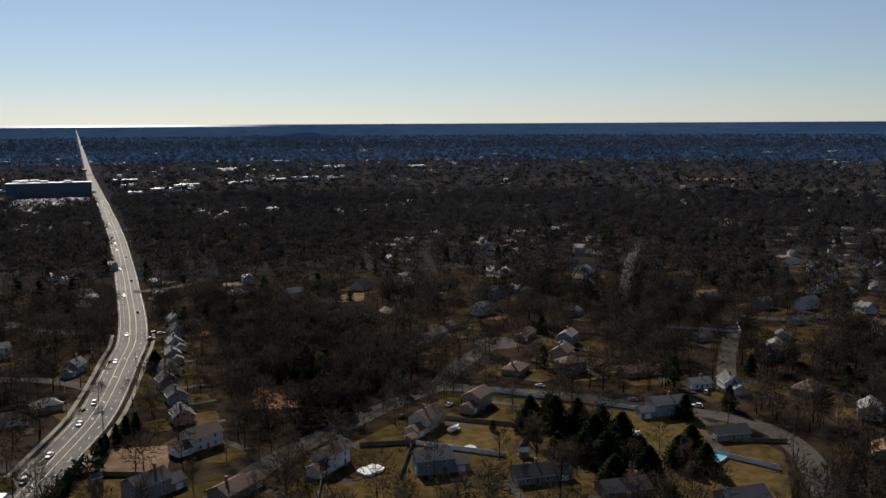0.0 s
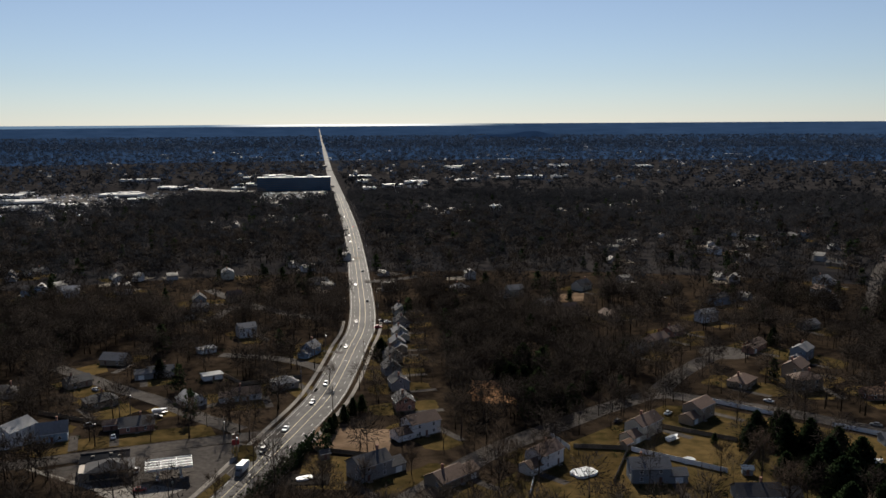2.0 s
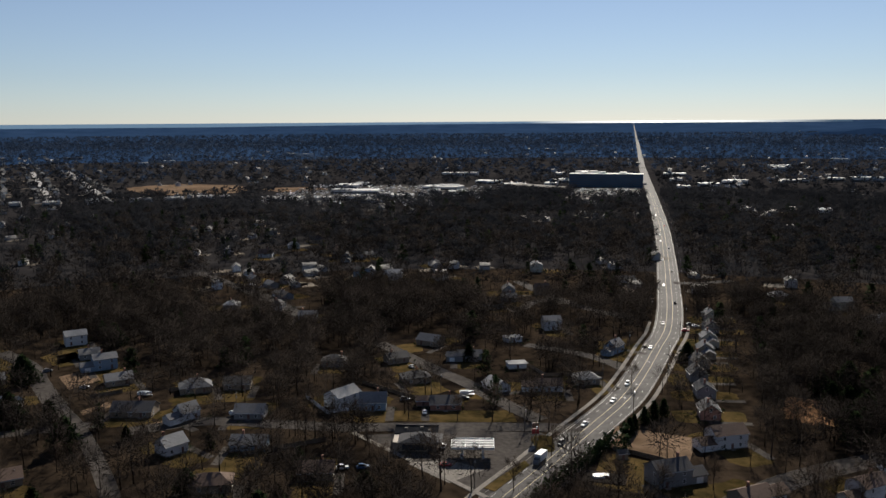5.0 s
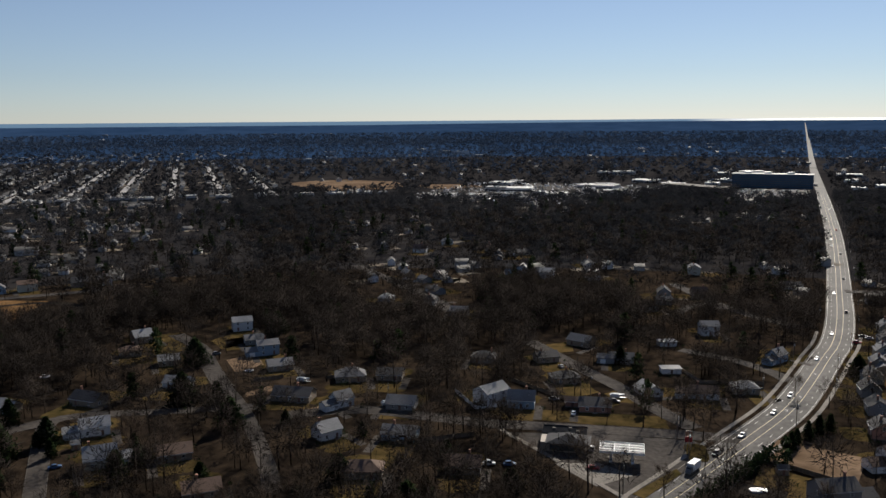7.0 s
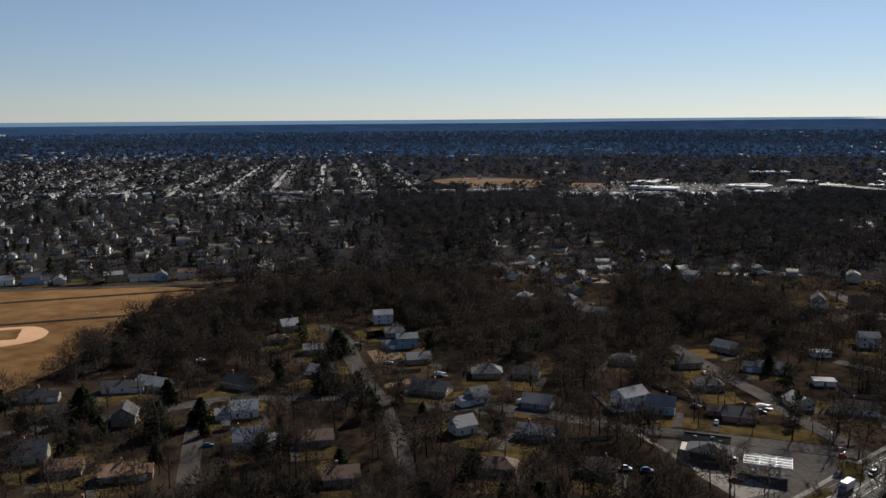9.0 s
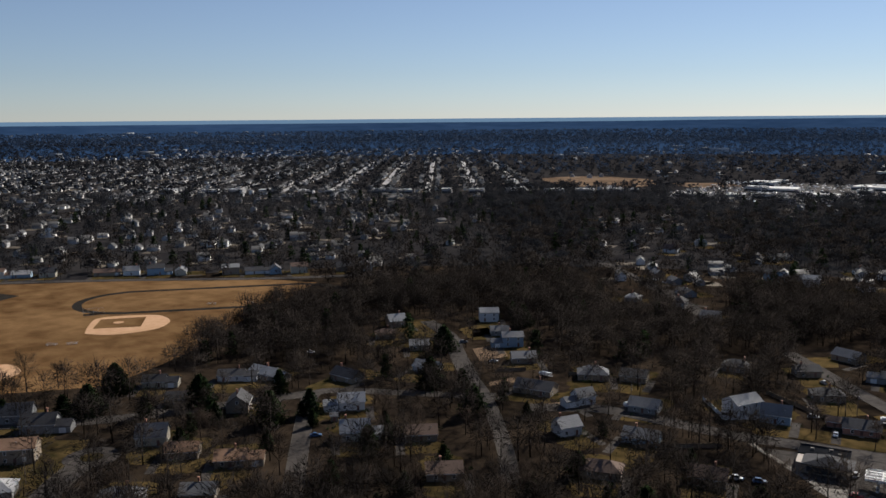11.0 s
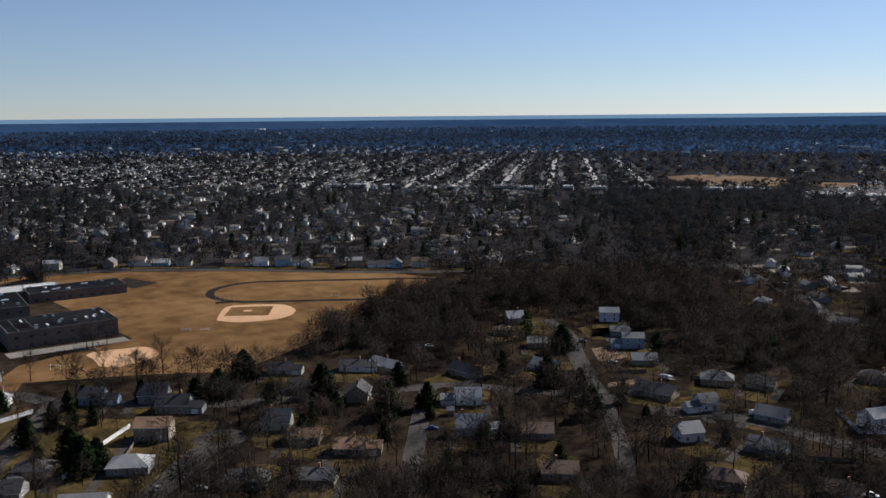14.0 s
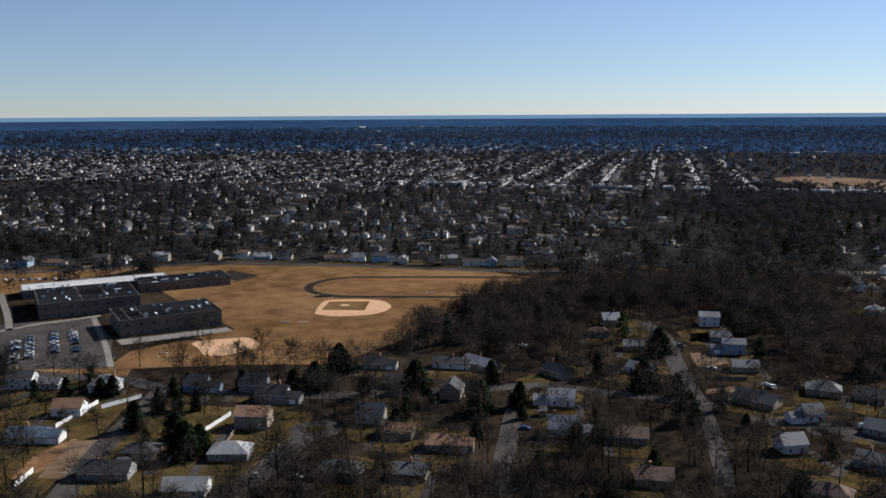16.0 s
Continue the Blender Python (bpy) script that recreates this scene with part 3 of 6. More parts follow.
EAVES = {0.8: 2.5, 1: 2.9, 1.5: 3.9, 2: 5.6}
HOUSE_AT = []


def window(root, x, y, z, turn):
    w = piece("window", ME_FRAME, root, pose(x, y, z, rz=turn))
    piece("pane", ME_PANE, w, pose(0, 0, 0))


def roof_mesh(w, d, e, rise, kind, over=0.45, th=0.22):
    """Two slopes with eaves and thickness, or four for a hip."""
    bm = bmesh.new()
    a, b = w / 2 + over, d / 2 + over
    drop = rise / (d / 2) * over
    r = a if kind != "h" else max(0.6, a - b)
    if kind == "f":
        box(bm, -a, a, -b, b, e, e + 0.3)
        return bm
    lo = [(-a, -b, e - drop), (a, -b, e - drop), (a, b, e - drop), (-a, b, e - drop)]
    top = [(-r, 0, e + rise), (r, 0, e + rise)]
    up = [bm.verts.new((x, y, z + th)) for x, y, z in lo + top]
    dn = [bm.verts.new(p) for p in lo + top]
    for f in ((0, 1, 5, 4), (2, 3, 4, 5)):
        bm.faces.new([up[i] for i in f])
        bm.faces.new([dn[i] for i in f][::-1])
    if kind == "h":
        for f in ((1, 2, 5), (3, 0, 4)):
            bm.faces.new([up[i] for i in f])
            bm.faces.new([dn[i] for i in f][::-1])
        loop = (0, 1, 2, 3)
    else:
        loop = (0, 1, 5, 2, 3, 4)
    for i, j in zip(loop, loop[1:] + loop[:1]):
        bm.faces.new((dn[i], dn[j], up[j], up[i]))
    return bm


def wall_mesh(w, d, e, rise, kind):
    bm = bmesh.new()
    x, y = w / 2, d / 2
    lo = [bm.verts.new(p) for p in ((-x, -y, 0), (x, -y, 0), (x, y, 0), (-x, y, 0))]
    hi = [bm.verts.new(p) for p in ((-x, -y, e), (x, -y, e), (x, y, e), (-x, y, e))]
    bm.faces.new((lo[0], lo[1], hi[1], hi[0]))
    bm.faces.new((lo[2], lo[3], hi[3], hi[2]))
    if kind in "hf":
        bm.faces.new((lo[1], lo[2], hi[2], hi[1]))
        bm.faces.new((lo[3], lo[0], hi[0], hi[3]))
        bm.faces.new(hi)
    else:
        t0, t1 = bm.verts.new((-x, 0, e + rise)), bm.verts.new((x, 0, e + rise))
        bm.faces.new((lo[1], lo[2], hi[2], t1, hi[1]))
        bm.faces.new((lo[3], lo[0], hi[0], t0, hi[3]))
        bm.faces.new((hi[0], hi[1], t1, t0))
        bm.faces.new((hi[2], hi[3], t0, t1))
    bm.faces.new(lo[::-1])
    return bm


def house(x, y, w, d, storeys, rot, roof, wall, kind, yard=True):
    rr = random.Random(round(x * 7 + y * 13))
    reach = math.hypot(x, y)
    root = new("house" if storeys > 0.9 else "shed")
    root.matrix_world = pose(x, y, 0, rz=rot)
    e = EAVES[storeys]
    rise = d / 2 * (rr.uniform(0.5, 0.62) if kind != "f" else 0.0) * (1.35 if storeys == 1.5 else 1.0)
    part("wall", wall_mesh(w, d, e, rise, kind if kind != "l" else "g"), WALLS[wall], root)
    part("roof", roof_mesh(w, d, e, rise, kind if kind != "l" else "g"), ROOFS[roof], root)
    for s in (-1, 1):
        if kind in "hf" or reach > 420:
            break
        bm = bmesh.new()
        box(bm, -w / 2 - 0.4, w / 2 + 0.4, s * (d / 2 + 0.47) - 0.06, s * (d / 2 + 0.47) + 0.06, e - rise / (d / 2) * 0.45 - 0.02, e - rise / (d / 2) * 0.45 + 0.14)
        part("gutter", bm, M_TRIM, root)
    if reach < 420:
        part("foundation", boxed(-w / 2 - 0.03, w / 2 + 0.03, -d / 2 - 0.03, d / 2 + 0.03, 0, 0.35), M_CONC, root)
    if storeys > 0.9:
        floors = [1.0] if storeys < 2 else [1.0, 3.7]
        door_x = rr.choice((-0.5, 0.0, 0.5)) * w * 0.5
        for side in (-1, 1) if reach < 400 else ((-1,) if reach < 560 else ()):
            for f, z in enumerate(floors):
                n = max(2, int(w // 5))
                for k in range(n):
                    xx = -w / 2 + (k + 0.5) * w / n
                    if f == 0 and side < 0 and abs(xx - door_x) < 1.2:
                        continue
                    window(root, xx, side * d / 2, z, 0 if side < 0 else 180)
            for z in floors + ([e + 0.2] if storeys == 1.5 else []):
                if z > 3 and storeys == 1.5:
                    window(root, side * w / 2, 0, z - 0.3, 90 * side)
                else:
                    for yy in (-d * 0.2,):
                        window(root, side * w / 2, yy, z, 90 * side)
        piece("door", ME_DOOR, root, pose(door_x, -d / 2, 0.3))
        if reach < 420:
            part("step", boxed(door_x - 0.9, door_x + 0.9, -d / 2 - 1.2, -d / 2 - 0.03, 0, 0.28), M_CONC, root)
        if rr.random() < 0.6:
            piece("chimney", ME_CHIMNEY, root, pose(rr.uniform(-0.35, 0.35) * w, 0.5, e + rise))
        for _ in range(rr.choice((0, 1)) if reach < 420 else 0):
            vx, vy = rr.uniform(-0.4, 0.4) * w, rr.uniform(0.15, 0.35) * d * rr.choice((-1, 1))
            piece("vent_pipe", ME_VENT, root, pose(vx, vy, e + rise * (1 - abs(vy) / (d / 2)) + 0.25))
    else:
        piece("door", ME_DOOR, root, pose(0, -d / 2, 0.1))
    if kind == "l" or (storeys >= 1 and rr.random() < 0.35 and kind == "g"):
        # a lower garage wing against the gable end
        s = rr.choice((-1, 1)) if kind != "l" else -1
        ww, wd, we = 6.0, d * 0.78, 2.7
        wing = part("garage_wing", wall_mesh(ww, wd, we, wd * 0.27, "g"), WALLS[wall], root)
        wing.matrix_basis = pose(s * (w / 2 + ww / 2 - 0.05), -d * 0.1, 0)
        part("roof", roof_mesh(ww, wd, we, wd * 0.27, "g", 0.35), ROOFS[roof], wing)
        piece("garage_door", ME_GARAGE, wing, pose(0, -wd / 2, 0.02))
    tall = {0.8: "small", 1: "single-storey", 1.5: "storey-and-a-half", 2: "two-storey"}[storeys]
    form = {"h": "hipped", "f": "flat", "g": "gabled", "l": "gabled"}[kind]
    tagged(root, f"{tall} {WALL_WORDS[wall]} house with {form} {ROOF_WORDS[roof]} roof" if storeys > 0.9 else f"small {WALL_WORDS[wall]} shed with pale {form} roof", "house" if storeys > 0.9 else "shed", "houses of the suburb" if storeys > 0.9 else "")
    block(x, y, max(w, d) / 2 + 0.8)
    HOUSE_AT.append((x, y))
    if yard and reach < 620:
        # open front gardens
        for k in (10, 17, 24):
            block(x - x / reach * k, y - y / reach * k, 6.5, 0.22 if k < 20 else 0.5)
    if yard and storeys > 0.9:
        c, s = math.cos(radians(rot)), math.sin(radians(rot))
        side = rr.choice((-1, 1))
        for side, size in ((1, rr.uniform(9, 15)), (-1, rr.uniform(11, 18))):
            off = side * (d / 2 + size / 2 - 1)
            gx, gy = x - off * s, y + off * c
            if free(gx, gy) > 0:
                bm = bmesh.new()
                prism(bm, ragged(gx, gy, w + rr.uniform(2, 9), size, rot, x + side), -0.1, rr.uniform(0.012, 0.02))
                tagged(mesh_ob("lawn", bm, M_LAWN), "patchy olive and tan winter lawn", "lawn", kind="structure")
                block(gx, gy, size / 2 - 1, 0.22)
        # driveway
        bm = bmesh.new()
        dx = rr.choice((-1, 1)) * (w / 2 + 2.0)
        box(bm, dx - 1.7, dx + 1.7, -d / 2 - 12, d * 0.1, -0.1, 0.045)
        dr = tagged(mesh_ob("driveway", bm, M_STREET), "short asphalt driveway beside a house", "driveway", kind="structure")
        dr.matrix_world = pose(x, y, 0, rz=rot)
        block(x + (dx * c + (d / 2 + 6) * s), y + (dx * s - (d / 2 + 6) * c), 4)
    return root


house(2, 449, 9, 7, 1.5, 60, "grey", "blue", "g")
house(59, 533, 9, 8, 1.5, 99, "grey", "cream", "g")
house(56, 502, 9, 8, 1.5, 97, "dark", "grey", "g")
house(52, 476, 9, 8, 1.5, 95, "grey", "cream", "g")
house(48, 452, 9, 8, 1.5, 93, "grey", "tan", "g")
house(43, 427, 9, 8, 1.5, 100, "dark", "cream", "g")
house(40, 405, 9, 8, 1.5, 98, "dark", "grey", "g")
house(41, 381, 10, 8, 1.5, 96, "dark", "grey", "g")
house(40, 353, 10, 8, 1.5, 94, "dark", "brick", "g")
house(43, 322, 13, 9, 2, 25, "brown", "white", "l")
house(20, 284, 13, 9, 2, 30, "dark", "grey", "g")
house(82, 283, 12, 8, 2, 36, "brown", "white", "l")
house(128, 305, 14, 8, 2, 36, "brown", "cream", "g")
house(158, 320, 12, 8, 2, 36, "brown", "tan", "g")
house(113, 264, 13, 8, 2, -8, "grey", "greyblue", "g")
house(141, 243, 14, 9, 1, -8, "dark", "grey", "g")
house(171, 421, 12, 8, 1, 30, "grey", "blue", "g")
house(190, 438, 12, 8, 1, 30, "brown", "tan", "g")
house(206, 453, 11, 8, 1, 30, "brown", "brick", "g")
house(197, 357, 13, 9, 1, 40, "brown", "tan", "h")
house(229, 366, 12, 9, 2, 40, "brown", "tan", "g")
house(45, 273, 12, 9, 1, 36, "brown", "tan", "g")
house(225, 278, 15, 8, 2, -10, "grey", "greyblue", "g")
house(229, 246, 14, 8, 1, -12, "dark", "grey", "g")
house(261, 301, 10, 7, 1, -10, "grey", "white", "g")
house(273, 294, 10, 8, 1.5, 70, "grey", "white", "g")
house(246, 329, 14, 8, 1, -5, "orange", "brick", "g")
house(222, 347, 13, 9, 2, 0, "brown", "tan", "h")
house(249, 393, 12, 8, 2, 40, "grey", "greyblue", "g")
house(240, 481, 12, 8, 2, 20, "grey", "white", "g")
house(270, 525, 12, 8, 2, 20, "dark", "blue", "g")
house(290, 453, 11, 8, 1, 20, "grey", "cream", "g")
house(334, 328, 12, 9, 2, 40, "grey", "white", "g")
house(364, 352, 12, 8, 1, 40, "dark", "cream", "g")
house(412, 417, 11, 8, 2, 10, "grey", "grey", "g")
house(438, 405, 14, 8, 2, 5, "grey", "white", "g")
house(462, 380, 9, 8, 1.5, 80, "grey", "white", "g")
house(425, 338, 10, 8, 2, 80, "brown", "white", "g")
house(298, 240, 13, 9, 1.5, 40, "light", "white", "g")
house(267, 207, 12, 9, 1, 40, "orange", "cream", "g")
house(300, 274, 14, 10, 1, 20, "brown", "tan", "h")
house(162, 221, 16, 9, 1, -8, "dark", "brown", "g")
house(192, 199, 15, 9, 1, -8, "grey", "grey", "g")
house(391, 443, 11, 8, 2, 10, "grey", "greyblue", "g")
house(320, 369, 11, 8, 1, 10, "dark", "grey", "g")
house(410, 495, 12, 8, 1, 10, "dark", "tan", "g")
house(566, 543, 11, 8, 1, 10, "grey", "white", "g")
house(551, 506, 10, 8, 1.5, 60, "grey", "white", "g")
house(532, 471, 11, 8, 1, 10, "light", "blue", "g")
house(488, 443, 12, 8, 1, 10, "light", "white", "g")
house(496, 424, 11, 8, 1, 10, "light", "cream", "g")
house(715, 665, 12, 8, 1, 10, "light", "grey", "g")
house(376, 573, 11, 8, 2, 20, "grey", "white", "g")
house(236, 416, 12, 8, 1, 40, "brown", "brick", "g")
house(399, 376, 10, 7, 1, 5, "grey", "cream", "g")
house(448, 562, 12, 8, 1, 10, "orange", "tan", "g")
house(-112, 341, 13, 9, 2, 62, "light", "white", "g")
house(-98, 340, 11, 9, 1.5, 12, "grey", "blue", "g")
house(-68, 346, 13, 9, 1, 12, "dark", "brick", "g")
house(-89, 380, 13, 9, 1, 30, "dark", "tan", "h")
house(-96, 448, 13, 9, 1, -20, "grey", "tan", "g")
house(-11, 392, 11, 9, 1, 20, "grey", "tan", "h")
house(-34, 494, 10, 8, 2, 20, "grey", "white", "g")
house(-53, 462, 9, 6, 0.8, 25, "light", "white", "f")
house(-45, 411, 9, 6, 0.8, 20, "light", "white", "f")
house(-78, 348, 6, 5, 0.8, 12, "brown", "brick", "g")
house(-184, 349, 14, 10, 1, 30, "grey", "tan", "h")
house(-194, 315, 17, 10, 1, 10, "dark", "tan", "g")
house(-158, 279, 9, 8, 1.5, 60, "light", "white", "g")
house(-131, 288, 13, 9, 1, 10, "grey", "blue", "g")
house(-145, 321, 12, 9, 1, 10, "grey", "grey", "g")
house(-129, 252, 14, 9, 1, 20, "brown", "tan", "h")
house(-170, 314, 8, 7, 1.5, 60, "grey", "white", "g")
house(-192, 640, 11, 8, 2, -30, "dark", "blue", "g")
house(-268, 608, 10, 8, 1, -40, "grey", "tan", "g")
house(-246, 589, 10, 8, 1, -40, "grey", "grey", "g")
house(-221, 552, 11, 8, 1, -40, "dark", "greyblue", "g")
house(-135, 400, 12, 9, 1, 10, "dark", "grey", "h")
house(-68, 569, 10, 8, 1, 20, "grey", "grey", "g")
house(-70, 421, 12, 8, 1, 10, "grey", "grey", "g")
house(-98, 268, 12, 9, 1, 15, "brown", "tan", "g")
house(-167, 357, 12, 9, 1, 15, "dark", "tan", "g")
house(-289, 415, 11, 8, 2, 42, "light", "white", "g")
house(-265, 391, 10, 8, 1, 42, "grey", "grey", "g")
house(-246, 375, 11, 8, 2, 42, "grey", "blue", "g")
house(-225, 353, 12, 9, 1, 42, "grey", "tan", "g")
house(-325, 372, 10, 8, 1.5, 60, "light", "tan", "g")
house(-318, 247, 12, 8, 1, 40, "dark", "white", "g")
house(-308, 259, 15, 9, 1, 5, "light", "tan", "g")
house(-274, 279, 14, 9, 1, 0, "dark", "tan", "g")
house(-253, 312, 12, 8, 1, 10, "light", "white", "g")
house(-245, 251, 11, 8, 1.5, 45, "light", "white", "g")
house(-220, 227, 11, 9, 1.5, 45, "light", "cream", "g")
house(-282, 341, 10, 8, 1, 42, "grey", "tan", "g")
house(-308, 212, 12, 8, 1, 42, "dark", "tan", "g")
house(-258, 177, 12, 8, 1, 42, "orange", "tan", "g")
house(-171, 219, 12, 9, 1, 42, "brown", "tan", "g")
house(-200, 242, 12, 9, 1, 42, "brown", "tan", "g")
house(-325, 159, 13, 9, 1.5, 45, "dark", "grey", "g")
house(-278, 178, 11, 9, 1.5, 45, "grey", "cream", "g")
house(-238, 183, 11, 9, 1, 45, "orange", "tan", "g")
house(-412, 79, 11, 8, 2, 55, "dark", "white", "g")
house(-384, 107, 12, 9, 1.5, 50, "light", "white", "h")
house(-362, 86, 12, 8, 1.5, 52, "orange", "white", "g")
house(-341, 66, 14, 9, 1, 52, "blue", "white", "g")
house(-289, 79, 17, 9, 1, 52, "dark", "grey", "g")
house(-259, 95, 14, 9, 1, 52, "light", "white", "g")
house(-279, 119, 14, 10, 1, 52, "light", "grey", "h")
house(-302, 139, 13, 9, 2, 48, "orange", "tan", "g")
house(-359, 139, 10, 8, 1.5, 50, "dark", "blue", "g")
house(-343, 159, 12, 9, 1.5, 48, "dark", "grey", "g")
house(-240, 141, 14, 9, 1, 45, "grey", "grey", "h")
house(-299, 94, 12, 9, 1, 50, "dark", "tan", "h")
house(-404, 89, 9, 7, 1, 50, "grey", "white", "g")
# houses seen between the trees farther off
for spec in (
    (452, 844, 13, 8, 1, 36, "dark", "white", "g"),
    (494, 835, 11, 8.5, 1, 20, "grey", "tan", "h"),
    (490, 798, 13, 9, 2, 100, "dark", "tan", "g"),
    (519, 822, 10, 9, 2, 20, "brown", "greyblue", "h"),
    (351, 536, 10, 9, 2, 100, "brown", "white", "g"),
    (767, 660, 13, 8, 2, 126, "grey", "white", "g"),
    (736, 692, 11, 9, 1, 100, "dark", "greyblue", "g"),
    (808, 656, 11, 8, 1, 100, "dark", "tan", "h"),
    (736, 602, 12, 8.5, 1.5, 126, "dark", "cream", "g"),
    (198, 592, 13, 9, 1.5, 36, "dark", "cream", "g"),
    (155, 541, 12, 9, 1, 36, "grey", "greyblue", "g"),
    (165, 517, 10, 8.5, 1.5, 20, "brown", "cream", "g"),
    (185, 499, 12, 8.5, 1, 100, "brown", "tan", "g"),
    (144, 577, 11, 9, 2, 10, "grey", "cream", "g"),
    (250, 567, 10, 8.5, 1.5, 10, "brown", "cream", "h")):
    house(*spec)
for spec in (
    (110, 604, 13, 9, 1, 20, "light", "tan", "h"),
    (543, 961, 10, 8.5, 1, 126, "grey", "white", "g"),
    (440, 645, 12, 8, 1, 126, "dark", "tan", "g"),
    (592, 519, 10, 8, 1, 20, "brown", "tan", "g"),
    (602, 483, 12, 8.5, 1.5, 36, "grey", "tan", "g"),
    (169, 1190, 10, 9, 1, 126, "dark", "cream", "g"),
    (322, 1002, 10, 8, 2, 100, "dark", "greyblue", "g"),
    (370, 730, 11, 8.5, 2, 100, "grey", "white", "h"),
    (-244, 517, 10, 9, 1, 100, "light", "greyblue", "h"),
    (-212, 517, 11, 8, 1.5, 100, "dark", "white", "h"),
    (-183, 494, 11, 9, 1, 10, "grey", "greyblue", "g"),
    (-228, 715, 10, 9, 1.5, 100, "dark", "greyblue", "g"),
    (-214, 740, 13, 9, 1, 36, "dark", "cream", "g"),
    (-247, 751, 12, 8, 1.5, 126, "brown", "tan", "g"),
    (-307, 725, 13, 9, 1.5, 10, "brown", "white", "g")):
    house(*spec)
for spec in (
    (-301, 779, 10, 8, 1.5, 36, "light", "white", "h"),
    (-293, 820, 12, 8.5, 1.5, 20, "dark", "tan", "g"),
    (-71, 593, 11, 8.5, 1.5, 100, "dark", "greyblue", "g"),
    (-48, 597, 10, 8.5, 1.5, 20, "brown", "tan", "g"),
    (-76, 545, 12, 9, 1.5, 36, "brown", "white", "h"),
    (-106, 411, 11, 8, 1, 36, "dark", "tan", "g"),
    (-50, 374, 11, 8.5, 1, 126, "light", "white", "g"),
    (-163, 634, 11, 9, 2, 10, "light", "white", "g"),
    (-129, 640, 11, 9, 1, 126, "brown", "white", "g"),
    (-60, 689, 12, 9, 2, 100, "grey", "cream", "g"),
    (7, 650, 10, 8, 1, 36, "dark", "white", "g"),
    (-27, 378, 12, 8, 1, 10, "brown", "white", "g"),
    (-146, 703, 10, 9, 1, 126, "dark", "white", "h"),
    (-445, 841, 12, 8.5, 1, 20, "dark", "tan", "g"),
    (-471, 911, 11, 8, 1, 126, "brown", "cream", "g")):
    house(*spec)
for spec in (
    (-339, 220, 10, 8, 1, 42, "dark", "cream", "g"),
    (-282, 222, 11, 9, 1.5, 132, "dark", "tan", "g"),
    (-312, 348, 11, 8, 1, 42, "brown", "cream", "h"),
    (-224, 159, 11, 8.5, 1, 42, "grey", "tan", "g")):
    house(*spec)
# the row behind the playing field
FR = smooth([(-752, 110), (-690, 240), (-660, 292), (-590, 360), (-502, 432), (-440, 500)], 19.0)
FRB = beside(FR, 24.0)
for i, (x, y) in enumerate(FRB[1:-1]):
    if i % 5 != 3:
        house(x, y, 12 + (i % 3), 8.5, (1.5, 2, 1)[i % 3], 52 + (90 if i % 4 == 1 else 0), ("dark", "grey", "brown", "light")[i % 4], ("white", "blue", "cream", "white", "tan")[i % 5], "g")

# ---- vehicles ----
PAINTS = {k: mat(k + "_car_paint", v, tuple(c * 1.1 for c in v), 0.5, 0.35, 0.0, spec=0.3) for k, v in {
    "white": (0.72, 0.72, 0.72), "silver": (0.42, 0.43, 0.44), "black": (0.02, 0.02, 0.022), "red": (0.3, 0.03, 0.03), "blue": (0.05, 0.1, 0.2), "grey": (0.14, 0.145, 0.15)}.items()}


def wheel(parent, x, y, r=0.34, w=0.24):
    bm = bmesh.new()
    bmesh.ops.create_cone(bm, cap_ends=True, segments=14, radius1=r, radius2=r, depth=w, matrix=pose(0, 0, 0, 90))
    t = part("wheel", bm, M_BLACK, parent)
    t.matrix_basis = pose(x, y, r)


def loft(bm, sections):
    """Closed skin through rings of equal length."""
    rings = [[bm.verts.new(p) for p in s] for s in sections]
    n = len(rings[0])
    for a, b in zip(rings, rings[1:]):
        for k in range(n):
            bm.faces.new((a[k], a[(k + 1) % n], b[(k + 1) % n], b[k]))
    bm.faces.new(rings[0][::-1])
    bm.faces.new(rings[-1])
    bmesh.ops.recalc_face_normals(bm, faces=bm.faces)


